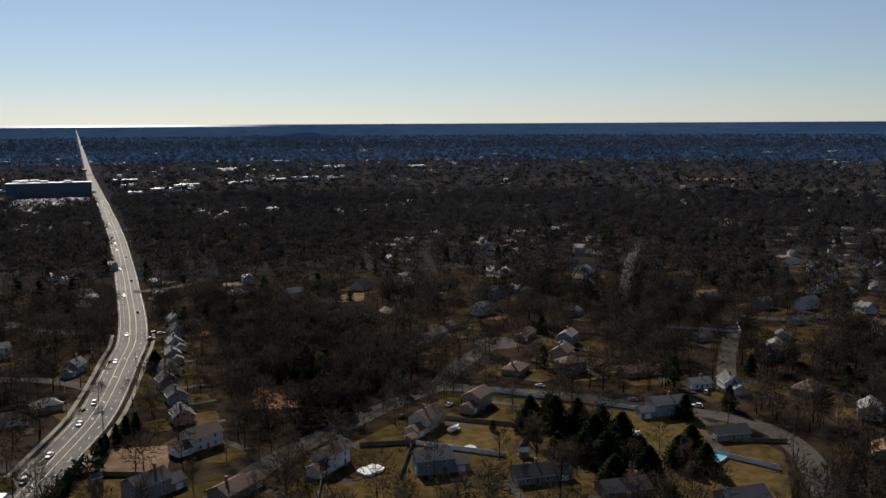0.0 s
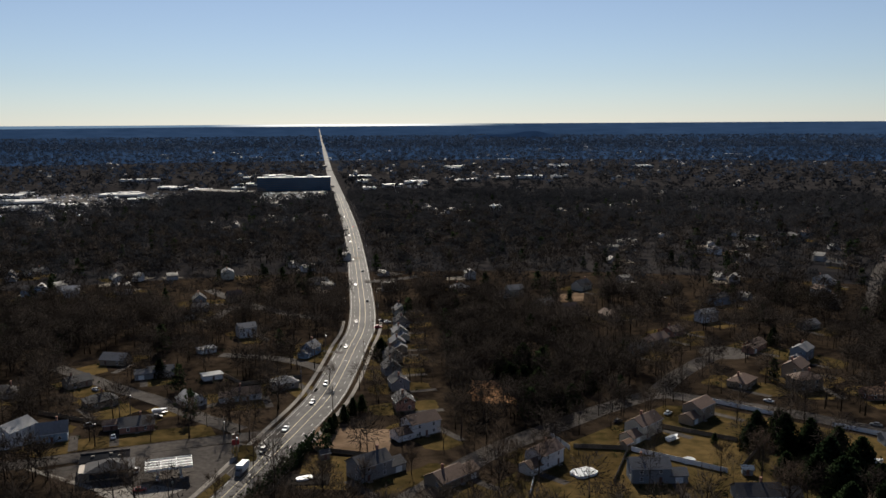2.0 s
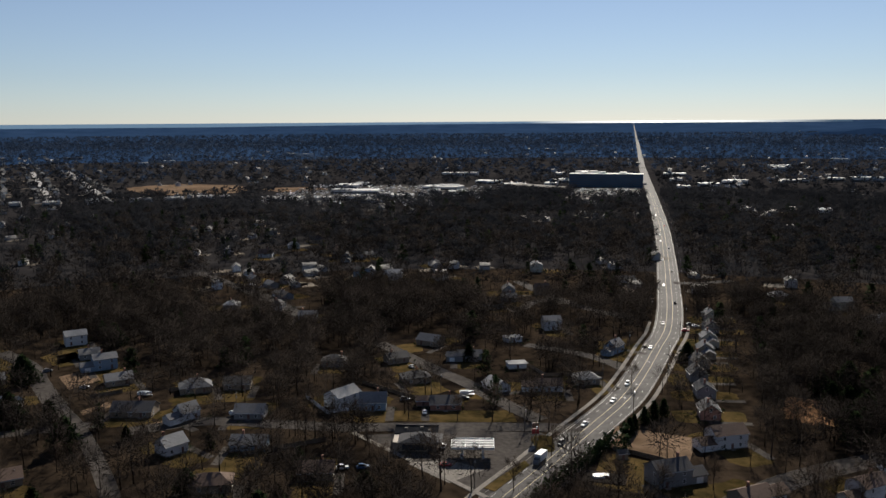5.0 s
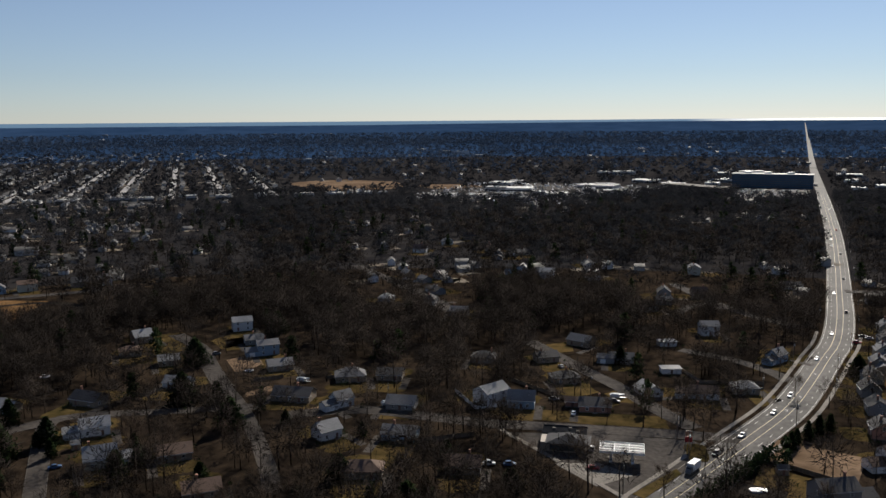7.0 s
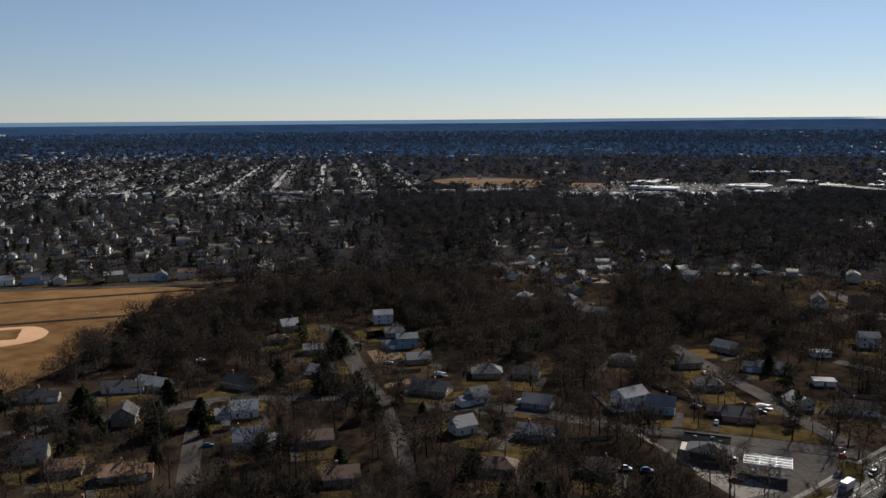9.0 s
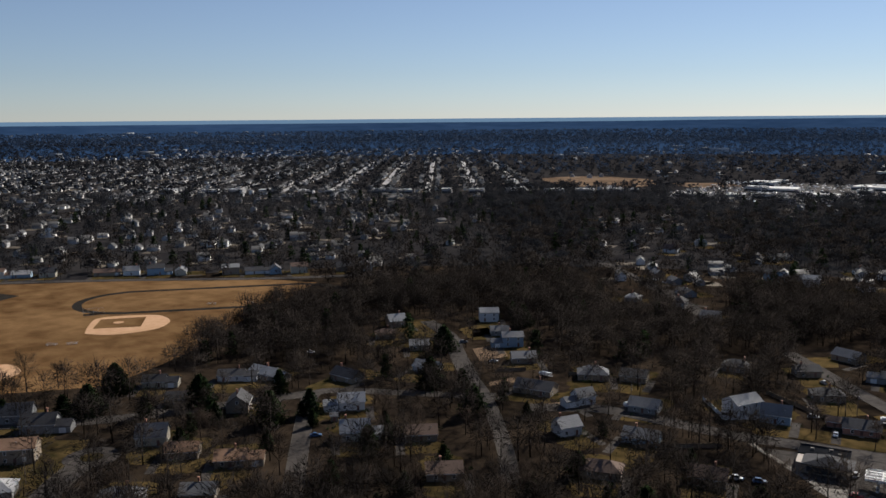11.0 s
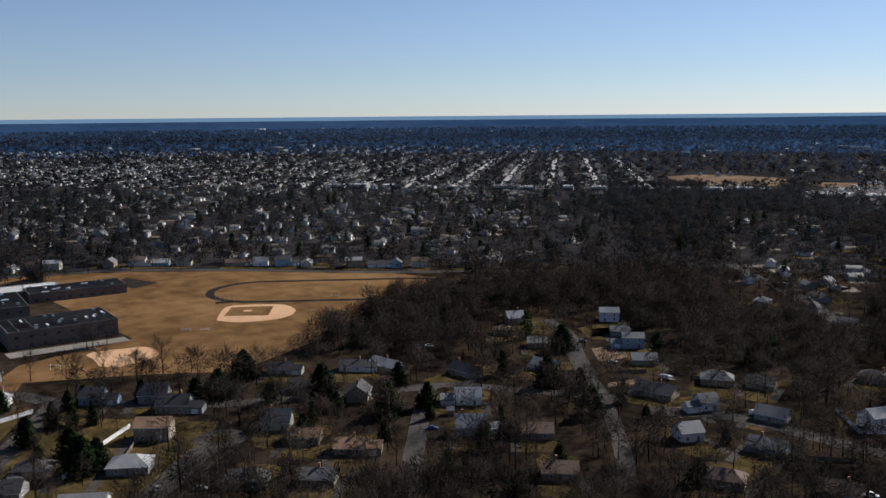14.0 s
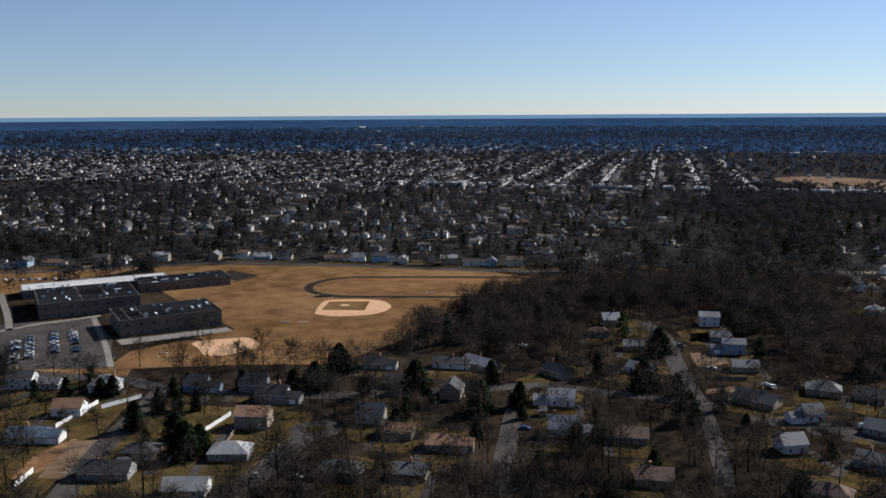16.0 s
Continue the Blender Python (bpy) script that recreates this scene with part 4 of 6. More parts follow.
def car_model(paint, tall=0.0):
    root = new("car")
    bm = bmesh.new()

    def ring(x, w, z0, z1):
        return [(x, -w, z0), (x, -w * 1.02, (z0 + z1) / 2), (x, -w * 0.93, z1), (x, w * 0.93, z1), (x, w * 1.02, (z0 + z1) / 2), (x, w, z0)]
    loft(bm, [ring(-2.3, 0.72, 0.42, 0.78), ring(-2.15, 0.85, 0.3, 0.92 + tall * 0.3), ring(-1.2, 0.9, 0.24, 0.95 + tall * 0.3), ring(0.6, 0.9, 0.24, 0.93 + tall * 0.2), ring(1.7, 0.88, 0.26, 0.82 + tall * 0.2), ring(2.2, 0.8, 0.32, 0.7 + tall * 0.2), ring(2.32, 0.66, 0.4, 0.6)])
    part("body", bm, PAINTS[paint], root)
    bm = bmesh.new()
    z0, z1 = 0.92 + tall * 0.22, 1.40 + tall
    back = -1.9 if tall else -1.55
    loft(bm, [[(back, -0.8, z0), (back, 0.8, z0), (back + 0.45, 0.62, z1), (back + 0.45, -0.62, z1)], [(-0.2, -0.83, z0), (-0.2, 0.83, z0), (-0.2, 0.66, z1 + 0.03), (-0.2, -0.66, z1 + 0.03)], [(1.05, -0.8, z0), (1.05, 0.8, z0), (0.35, 0.6, z1), (0.35, -0.6, z1)]])
    part("cabin", bm, M_CARGLASS, root, "dark window glass")
    part("roof", boxed(back + 0.42, 0.36, -0.63, 0.63, z1 + 0.005, z1 + 0.06), PAINTS[paint], root)
    for x in (-1.4, 1.4):
        for y in (-0.8, 0.8):
            wheel(root, x, y)
    for y in (-0.58, 0.58):
        part("headlight", boxed(2.16, 2.3, y - 0.16, y + 0.16, 0.56, 0.68), M_LAMPW, root, "clear headlight")
        part("tail_light", boxed(-2.28, -2.18, y - 0.14, y + 0.14, 0.68, 0.8), M_LAMPR, root, "red tail light")
    return root


CARS = {}


def car(x, y, rot, paint, tall=0.0, where="parked"):
    words = ("sport utility vehicle" if tall else "saloon car")
    m = pose(x, y, 0.07, rz=rot)
    key = (paint, tall)
    if key in CARS:
        ob = copy_thing(CARS[key], m)
    else:
        ob = CARS[key] = car_model(paint, tall)
        ob.matrix_world = m
    tagged(ob, f"{paint} {words} {where}", "car", "cars")
    block(x, y, 2.5)


def along_main(y):
    for a, b in zip(MAIN, MAIN[1:]):
        if a[1] <= y <= b[1]:
            f = (y - a[1]) / (b[1] - a[1])
            return a[0] + f * (b[0] - a[0]), math.degrees(math.atan2(b[1] - a[1], b[0] - a[0]))
    return 0.0, 90.0


for y, lane, paint, tall in ((333, 1, "white", 0), (365, 1, "silver", 0), (391, 1, "white", 0.25), (458, 1, "white", 0), (516, 1, "silver", 0), (578, -1, "black", 0.25), (640, 1, "white", 0), (700, -1, "black", 0),
                             (760, 1, "silver", 0.25), (830, -1, "grey", 0), (930, 1, "white", 0), (1010, -1, "red", 0), (1120, 1, "white", 0.25), (311, 1, "grey", 0.25), (1240, -1, "white", 0), (880, 1, "white", 0)):
    x, a = along_main(y)
    off = 3.4 * lane
    car(x - off * math.sin(radians(a)), y + off * math.cos(radians(a)), a + (180 if lane > 0 else 0), paint, tall, "driving on the avenue")
for x, y, rot, paint, tall in ((-75, 337, 100, "white", 0), (-87, 352, 20, "grey", 0.25), (-60, 301, 95, "white", 0.25), (-62, 358, 10, "black", 0.25), (-91, 275, 20, "white", 0.25), (-84, 277, 25, "blue", 0.25),
                               (-224, 356, 45, "black", 0), (-270, 364, 50, "grey", 0.25), (-236, 343, 45, "white", 0), (-233, 219, 48, "blue", 0), (-322, 301, 40, "white", 0), (-5, 397, 60, "black", 0), (46, 516, 5, "black", 0), (42, 500, 5, "red", 0.25),
                               (49, 512, 5, "silver", 0), (41, 451, 5, "black", 0), (123, 319, 35, "black", 0.25), (147, 325, 40, "white", 0)):
    car(x, y, rot, paint, tall, "parked by a house")
for x, y, rot, paint, tall in ((-257, 118, 142, "grey", 0), (-247, 128, 52, "silver", 0), (-300, 88, 52, "black", 0), (-56, 284, 10, "red", 0), (232, 291, 130, "black", 0), (242, 279, 130, "white", 0.25), (222, 297, 130, "grey", 0),
                               (262, 283, 40, "white", 0), (258, 292, 40, "silver", 0.25), (196, 332, 120, "silver", 0), (-96, 402, 130, "silver", 0), (-108, 418, 130, "white", 0.25), (-232, 575, 135, "white", 0), (-252, 585, 40, "silver", 0), (-262, 592, 40, "white", 0)):
    car(x, y, rot, paint, tall, "parked by the street")
# school car park: four double rows
pr = random.Random(3)
for col, (x0, y0) in enumerate(((-456, 84), (-460, 92), (-463, 105), (-458, 114))):
    for k in range(17):
        if pr.random() < 0.2:
            continue
        f = k * 2.9
        car(x0 - f * 0.975, y0 + f * 0.22, 77 + pr.uniform(-2, 2) + (180 if pr.random() < 0.5 else 0), pr.choice(("silver", "black", "black", "grey", "blue", "grey", "white", "black")), pr.choice((0, 0.25)), "parked in the school car park")

# box truck waiting on the avenue
truck = new("box_truck")
part("cargo_box", boxed(-4.2, 1.6, -1.2, 1.2, 0.95, 3.5), mat("truck_white", (0.68, 0.68, 0.68), (0.8, 0.8, 0.8), 0.8, 0.5, 0.0), truck, "plain white cargo box")
bm = bmesh.new()
loft(bm, [[(1.7, -1.1, 0.5), (1.7, 1.1, 0.5), (1.7, 1.05, 2.6), (1.7, -1.05, 2.6)], [(2.6, -1.1, 0.5), (2.6, 1.1, 0.5), (2.5, 1.0, 2.5), (2.5, -1.0, 2.5)], [(3.7, -1.0, 0.5), (3.7, 1.0, 0.5), (3.4, 0.95, 1.4), (3.4, -0.95, 1.4)]])
cab = part("cab", bm, PAINTS["grey"], truck)
part("windscreen", boxed(2.62, 2.9, -0.9, 0.9, 1.55, 2.35), M_GLASS, cab)
part("chassis", boxed(-4.1, 3.0, -0.5, 0.5, 0.45, 0.94), M_BLACK, truck)
for x in (-2.9, 2.7):
    for y in (-0.98, 0.98):
        wheel(truck, x, y, 0.48, 0.3)
tx, ta = along_main(292)
truck.matrix_world = pose(tx - 3.4 * math.sin(radians(ta)), 292 + 3.4 * math.cos(radians(ta)), 0.04, rz=ta + 180)
tagged(truck, "white box truck on the avenue", "truck")

# ---- filling station at the corner ----
patch("station_lot", [(-96, 307), (-38, 262), (-28, 286), (-19, 317), (-26, 323), (-60, 319)], M_STREET, "pale worn asphalt filling-station forecourt", "forecourt", 0.06)
patch("station_apron", [(-70, 284), (-52, 270), (-42, 283), (-55, 290)], M_CONC, "pale concrete pad on the forecourt", "forecourt", 0.08)
bm = bmesh.new()
ribbon(bm, smooth([(-98, 310), (-66, 284), (-38, 261)]), 1.0, -1.0, -0.1, 0.2)
tagged(mesh_ob("pavement_station", bm, M_CONC), "pale concrete pavement round the forecourt", "pavement", kind="structure")
patch("verge_corner", ragged(-24, 312, 8, 16, 10, 11), M_LAWN, "dry grass corner by the station sign", "lawn", 0.18)
patch("verge_kerb", [(-40, 268), (-36, 266), (-27, 290), (-29, 294)], M_LAWN, "narrow grass strip beside the pavement", "lawn", 0.18)
canopy = new("fuel_canopy")
canopy.matrix_world = pose(-48, 294.5, 0, rz=9)
part("deck", boxed(-7.6, 7.6, -4.6, 4.6, 4.55, 4.9), mat("canopy_deck", (0.09, 0.085, 0.08), (0.2, 0.19, 0.18), 0.7, 0.7, 0.1), canopy, "dark weathered canopy deck")
for nm, b in (("fascia", (-7.75, 7.75, -4.75, -4.6)), ("fascia", (-7.75, 7.75, 4.6, 4.75)), ("fascia", (-7.75, -7.6, -4.6, 4.6)), ("fascia", (7.6, 7.75, -4.6, 4.6))):
    part(nm, boxed(*b, 4.4, 5.25), M_TRIM, canopy, "white canopy edge")
for x in (-2.6, 2.6):
    part("beam", boxed(x - 0.15, x + 0.15, -4.6, 4.6, 4.9, 5.15), M_TRIM, canopy)
for y in (-2.2, 0.4, 2.6):
    part("beam", boxed(-7.6, 7.6, y - 0.25, y + 0.25, 4.9, 5.1), M_TRIM, canopy)
for x in (-3.8, 3.8):
    part("column", boxed(x - 0.25, x + 0.25, -0.25, 0.25, 0.06, 4.55), M_TRIM, canopy)
for x in (-3.8, 3.8):
    for y in (-2.6, 2.6):
        pump = new("fuel_pump")
        pump.matrix_world = Matrix(canopy.matrix_world) @ pose(x, y, 0.06)
        part("plinth", boxed(-1.2, 1.2, -0.6, 0.6, 0, 0.16), M_CONC, pump)
        part("cabinet", boxed(-0.45, 0.45, -0.3, 0.3, 0.16, 1.9), M_VINYL, pump)
        part("screen", boxed(-0.3, 0.3, -0.33, -0.3, 1.2, 1.6), M_GLASS, pump)
        tagged(pump, "white fuel pump on a concrete plinth", "fuel pump", "fuel pumps")
tagged(canopy, "white-edged flat fuel station canopy on columns", "canopy")
shop = new("station_shop")
shop.matrix_world = pose(-71, 303, 0, rz=9)
part("wall", boxed(-8, 8, -8, 8, 0, 3.6), WALLS["tan"], shop)
part("flat_roof", boxed(-8.3, 8.3, 0.2, 8.3, 3.6, 3.9), M_SROOF, shop)
part("parapet", boxed(-8.3, 8.3, 8.3, 8.6, 3.3, 4.5), ROOFS["dark"], shop)
rf = part("front_roof", roof_mesh(9.5, 15.5, 3.6, 2.4, "h", 0.4), ROOFS["dark"], shop)
rf.matrix_basis = pose(2.0, -4.2, 0, rz=90)
part("shop_window", boxed(-4.5, 4.5, -8.1, -8.0, 0.7, 2.7), M_GLASS, shop)
part("door", boxed(5.0, 6.6, -8.1, -8.0, 0.0, 2.3), M_GLASS, shop)
for x, y in ((-4, 5), (2, 6), (5, 3)):
    part("roof_unit", boxed(x - 0.6, x + 0.6, y - 0.5, y + 0.5, 3.9, 4.6), M_CONC, shop)
tagged(shop, "low tan station shop with dark hipped roof", "shop")
block(-71, 303, 16)
sign = new("station_sign")
sign.matrix_world = pose(-27, 313, 0, rz=15)
for x in (-0.9, 0.9):
    part("post", boxed(x - 0.1, x + 0.1, -0.1, 0.1, 0, 7.5), M_METAL, sign)
part("panel", boxed(-1.3, 1.3, -0.2, 0.2, 3.2, 5.2), PAINTS["red"], sign, "red sign panel")
part("panel", boxed(-1.2, 1.2, -0.2, 0.2, 5.4, 7.4), mat("brown_panel", (0.2, 0.1, 0.06), (0.25, 0.13, 0.08), 1.0, 0.5, 0.0), sign, "brown sign panel")
tagged(sign, "tall red and brown station sign on posts", "sign")

# ---- school ----
M_WROOF = mat("pale_membrane_roof", (0.33, 0.325, 0.31), (0.5, 0.49, 0.47), 0.2, 0.7, 0.05)
M_SBRICK = mat("school_brick", (0.085, 0.066, 0.056), (0.14, 0.11, 0.092), 0.8, 0.85, 0.1)
bm = bmesh.new()
box(bm, -1.0, 1.0, -0.06, 0.02, 0, 1.5)
ME_SWIN = data_of("window", bm, M_GLASS)
ME_UNIT = data_of("roof_unit", boxed(-0.9, 0.9, -0.6, 0.6, 0, 1.0), M_METAL)
ME_LONGUNIT = data_of("roof_unit", boxed(-2.2, 2.2, -0.5, 0.5, 0, 0.7), M_TRIM)


def big_block(name, x, y, w, d, h, rot, roof, wall, label, units=10, floors=1, court=None, category="building", seed=1):
    rr = random.Random(seed)
    root = new(name)
    root.matrix_world = pose(x, y, 0, rz=rot)
    rects = [(-w / 2, w / 2, -d / 2, d / 2)]
    if court:
        a, b, c, e = court
        rects = [(-w / 2, a, -d / 2, d / 2), (b, w / 2, -d / 2, d / 2), (a, b, -d / 2, c), (a, b, e, d / 2)]
    for r4 in rects:
        part("wall", boxed(*r4, 0, h), wall, root)
        part("roof", boxed(r4[0] + 0.3, r4[1] - 0.3, r4[2] + 0.3, r4[3] - 0.3, h, h + 0.12), roof, root)
    for b4 in ((-w / 2 - 0.1, w / 2 + 0.1, -d / 2 - 0.1, -d / 2 + 0.25), (-w / 2 - 0.1, w / 2 + 0.1, d / 2 - 0.25, d / 2 + 0.1), (-w / 2 - 0.1, -w / 2 + 0.25, -d / 2 + 0.25, d / 2 - 0.25), (w / 2 - 0.25, w / 2 + 0.1, -d / 2 + 0.25, d / 2 - 0.25)):
        part("parapet", boxed(*b4, h - 0.3, h + 0.5), M_METAL if roof is M_WROOF else M_SBRICK, root)
    for f in range(floors):
        z = 1.0 + f * (h / floors)
        for s in (-1, 1):
            for k in range(int(w // 7)):
                piece("window", ME_SWIN, root, pose(-w / 2 + 4 + k * 7, s * d / 2, z, rz=0 if s < 0 else 180))
            for k in range(int(d // 7)):
                piece("window", ME_SWIN, root, pose(s * w / 2, -d / 2 + 4 + k * 7, z, rz=90 * s))
    for _ in range(units):
        ux, uy = rr.uniform(-0.45, 0.45) * w, rr.uniform(-0.42, 0.42) * d
        if court and court[0] - 1 < ux < court[1] + 1 and court[2] - 1 < uy < court[3] + 1:
            continue
        piece("roof_unit", ME_UNIT if rr.random() < 0.6 else ME_LONGUNIT, root, pose(ux, uy, h + 0.12, rz=rr.choice((0, 90))))
    block_area([(x + sx * (w / 2 + 4) * math.cos(radians(rot)) - sy * (d / 2 + 4) * math.sin(radians(rot)), y + sx * (w / 2 + 4) * math.sin(radians(rot)) + sy * (d / 2 + 4) * math.cos(radians(rot))) for sx, sy in ((-1, -1), (1, -1), (1, 1), (-1, 1))])
    return tagged(root, label, category)


big_block("school_building", -488, 172, 56, 36, 9, 82, M_SROOF, M_SBRICK, "dark brick school wing with flat bitumen roof", 16, 2, (-22, -14, -8, 6), seed=2)
big_block("school_building", -568, 150, 58, 52, 9, 80, M_SROOF, M_SBRICK, "dark brick school block round a small courtyard", 20, 2, (-4, 10, -5, 12), seed=3)
big_block("school_building", -622, 172, 96, 24, 5.5, 80, M_WROOF, M_SBRICK, "low school wing with pale flat roof", 10, 1, seed=4)
big_block("school_building", -596, 224, 62, 26, 6, 80, M_SROOF, M_SBRICK, "low school wing with dark flat roof and rooftop vents", 12, 1, seed=5)
patch("ball_court", [(-620, 258), (-588, 262), (-596, 284), (-632, 276)], M_TRACK, "dark fenced asphalt ball court", "court", 0.06)
for k in range(22):
    car(-700 + k * 3.1 + (9 if k > 8 else 0), 128 + k * 5.0, 20, pr.choice(("white", "silver", "black", "grey")), 0.25 * (k % 2), "parked before the school")

# field furniture
def frame_goal(x, y, rot, w, h):
    g = new("field_goal")
    g.matrix_world = pose(x, y, 0, rz=rot)
    for s in (-1, 1):
        part("post", boxed(s * w / 2 - 0.08, s * w / 2 + 0.08, -0.08, 0.08, 0, h), M_TRIM, g)
    part("crossbar", boxed(-w / 2, w / 2, -0.08, 0.08, h, h + 0.16), M_TRIM, g)
    tagged(g, "white metal goal frame on the field", "goal", "goals")


frame_goal(-421, 146, 30, 6, 2.4)
frame_goal(-405, 172, 60, 5, 3.2)
for x, y, rot in ((-497, 282, 60), (-446, 170, 40)):
    b = new("backstop")
    b.matrix_world = pose(x, y, 0, rz=rot)
    for k in range(5):
        part("post", boxed(k * 3 - 6.06, k * 3 - 5.94, -0.06, 0.06, 0, 4.5), M_METAL, b)
    for z in (0.1, 2.2, 4.4):
        part("rail", boxed(-6, 6, -0.04, 0.04, z, z + 0.08), M_METAL, b)
    part("boarding", boxed(-6, 6, -0.03, 0.03, 0.2, 1.1), M_FENCE, b)
    tagged(b, "metal backstop fence behind a ball field", "backstop", "backstops")
for x, y, rot in ((-447, 228, 50), (-440, 236, 50), (-462, 345, 50), (-445, 364, 50), (-455, 160, 30)):
    b = new("bench_stand")
    b.matrix_world = pose(x, y, 0, rz=rot)
    for k in range(3):
        part("plank", boxed(-3, 3, k * 0.6 - 0.15, k * 0.6 + 0.15, 0.42 + k * 0.3, 0.48 + k * 0.3), M_METAL, b)
    for s in (-2, 2):
        part("support", boxed(s - 0.05, s + 0.05, -0.2, 1.4, 0.02, 0.42), M_METAL, b)
    tagged(b, "small metal bench stand beside the field", "bench", "bench stands")

# ---- fences, poles, pools, yards ----


def fence(pts, h, material, label, step=2.4):
    line = [(a[0] + (b[0] - a[0]) * k / n, a[1] + (b[1] - a[1]) * k / n) for a, b in zip(pts, pts[1:]) for n in [max(1, round(math.hypot(b[0] - a[0], b[1] - a[1]) / step))] for k in range(n)] + [pts[-1]]
    root = new("fence")
    root.matrix_world = pose(*pts[0], 0)
    for (x, y), (u, v) in zip(line, line[1:]):
        a, ln = math.degrees(math.atan2(v - y, u - x)), math.hypot(u - x, v - y)
        m = pose(x - pts[0][0], y - pts[0][1], 0, rz=a)
        part("post", boxed(-0.07, 0.07, -0.07, 0.07, 0, h + 0.1), material, root).matrix_basis = m
        part("panel", boxed(0.07, ln - 0.07, -0.025, 0.025, 0.06, h), material, root).matrix_basis = m
    tagged(root, label, "fence", "fences")
    block_line(pts, 1.5)


WF, DF = "white vinyl panel fence round a yard", "weathered brown board fence round a yard"
for pts in (((92, 309), (95, 294)), ((117, 289), (130, 276), (142, 264)), ((171, 337), (192, 312)), ((75, 271), (69, 255)), ((-131, 348), (-115, 329), (-103, 338)), ((-348, 77), (-368, 99)), ((-360, 98), (-364, 116)),
            ((-306, 119), (-319, 137)), ((322, 400), (352, 372), (366, 390)), ((205, 247), (223, 213)), ((-287, 99), (-294, 108)), ((-298, 52), (-308, 60)), ((205, 300), (220, 283))):
    fence(pts, 1.8, M_VINYL, WF)
for pts in (((97, 296), (117, 290)), ((2, 310), (28, 297)), ((-20, 262), (-3, 311)), ((16, 272), (18, 300)), ((137, 311), (160, 291)), ((110, 380), (150, 395)), ((-3, 405), (-30, 398), (-40, 415)), ((-112, 372), (-80, 352)), ((-215, 340), (-225, 330)),
            ((100, 262), (116, 290)), ((150, 268), (165, 284)), ((-130, 280), (-105, 300)), ((-195, 345), (-180, 360)), ((-300, 130), (-285, 118)), ((230, 240), (245, 232))):
    fence(pts, 1.7, M_FENCE, DF, 2.6)

pole_one = new("utility_pole")
bm = bmesh.new()
bmesh.ops.create_cone(bm, cap_ends=True, segments=8, radius1=0.17, radius2=0.11, depth=11.5, matrix=pose(0, 0, 5.75))
part("shaft", bm, M_POLE, pole_one)
part("crossarm", boxed(-1.2, 1.2, -0.07, 0.07, 10.4, 10.6), M_POLE, pole_one)
part("transformer", boxed(0.15, 0.55, -0.22, 0.22, 8.3, 9.3), M_METAL, pole_one)
tagged(pole_one, "tall brown wooden utility pole with a crossarm", "utility pole", "utility poles")
spots = [(-26, 304), (-43, 268), (-73, 361), (-32, 322), (-3, 385), (10, 352), (26, 395), (-279, 130), (-404, 117), (-110, 322), (-150, 318)]
for y in range(430, 1300, 45):
    x, a = along_main(y)
    spots.append((x + HALF + 1.4, y))
    if y % 90 == 70:
        spots.append((x - HALF - 1.4, y + 20))
for i, (x, y) in enumerate(spots):
    if i == 0:
        pole_one.matrix_world = pose(x, y, 0, rz=10)
    else:
        copy_thing(pole_one, pose(x, y, 0, rz=(10, 95, 45)[i % 3]))


def pool(x, y, w, d, material, label):
    p = new("swimming_pool")
    p.matrix_world = pose(x, y, 0)
    bm = bmesh.new()
    pts = ragged(0, 0, w, d, 20, w, 0.05)
    prism(bm, pts, 0, 0.9)
    part("basin", bm, M_VINYL, p)
    bm = bmesh.new()
    prism(bm, [(a * 0.92, b * 0.92) for a, b in pts], 0.9, 0.93)
    part("surface", bm, material, p)
    tagged(p, label, "pool")


pool(93, 272, 9, 7, M_COVER, "round above-ground pool under a pale cover")
pool(209, 231, 9, 7, M_WATERP, "blue swimming pool in a back garden")
pool(133, 276, 5, 4, M_COVER, "small above-ground pool under a pale cover")
pool(-2, 284, 6, 3, M_COVER, "pale covered pool on a dark deck")
patch("pool_deck", [(-9, 280), (6, 278), (7, 287), (-8, 289)], M_TRACK, "dark timber deck round a pool", "deck", 0.3)


def boat(x, y, rot):
    b = new("boat")
    b.matrix_world = pose(x, y, 0, rz=rot)
    bm = bmesh.new()
    loft(bm, [[(-3, -1.1, 0.9), (-3, 0, 0.5), (-3, 1.1, 0.9), (-3, 1.2, 1.7), (-3, -1.2, 1.7)], [(0.5, -1.2, 1.0), (0.5, 0, 0.55), (0.5, 1.2, 1.0), (0.5, 1.3, 1.8), (0.5, -1.3, 1.8)], [(3.2, -0.1, 1.5), (3.2, 0, 1.3), (3.2, 0.1, 1.5), (3.2, 0.12, 2.1), (3.2, -0.12, 2.1)]])
    part("hull", bm, M_VINYL, b)
    part("cover", boxed(-2.6, 0.8, -0.9, 0.9, 1.75, 2.1), M_COVER, b)
    part("trailer", boxed(-2.8, 3.6, -0.5, 0.5, 0.3, 0.5), M_METAL, b)
    wheel(b, -1.0, -0.95, 0.32, 0.2)
    wheel(b, -1.0, 0.95, 0.32, 0.2)
    tagged(b, "white boat on a trailer in a back yard", "boat", "boats")
    block(x, y, 4)


for x, y, rot in ((136, 296, 30), (-62, 364, 12), (196, 262, -10), (-203, 338, 10), (-152, 322, 60)):
    boat(x, y, rot)
for x, y, w, d, rot, roof, wall in ((116, 292, 4, 3, 36, "orange", "tan"), (148, 262, 3.5, 3, -20, "blue", "greyblue"), (5, 302, 3.5, 3, 20, "dark", "tan"), (-293, 86, 4, 3, 52, "grey", "white"), (-240, 236, 3, 3, 45, "grey", "tan")):
    house(x, y, w, d, 0.8, rot, roof, wall, "g", False)

# ---- trees ----
rng = np.random.default_rng(5)


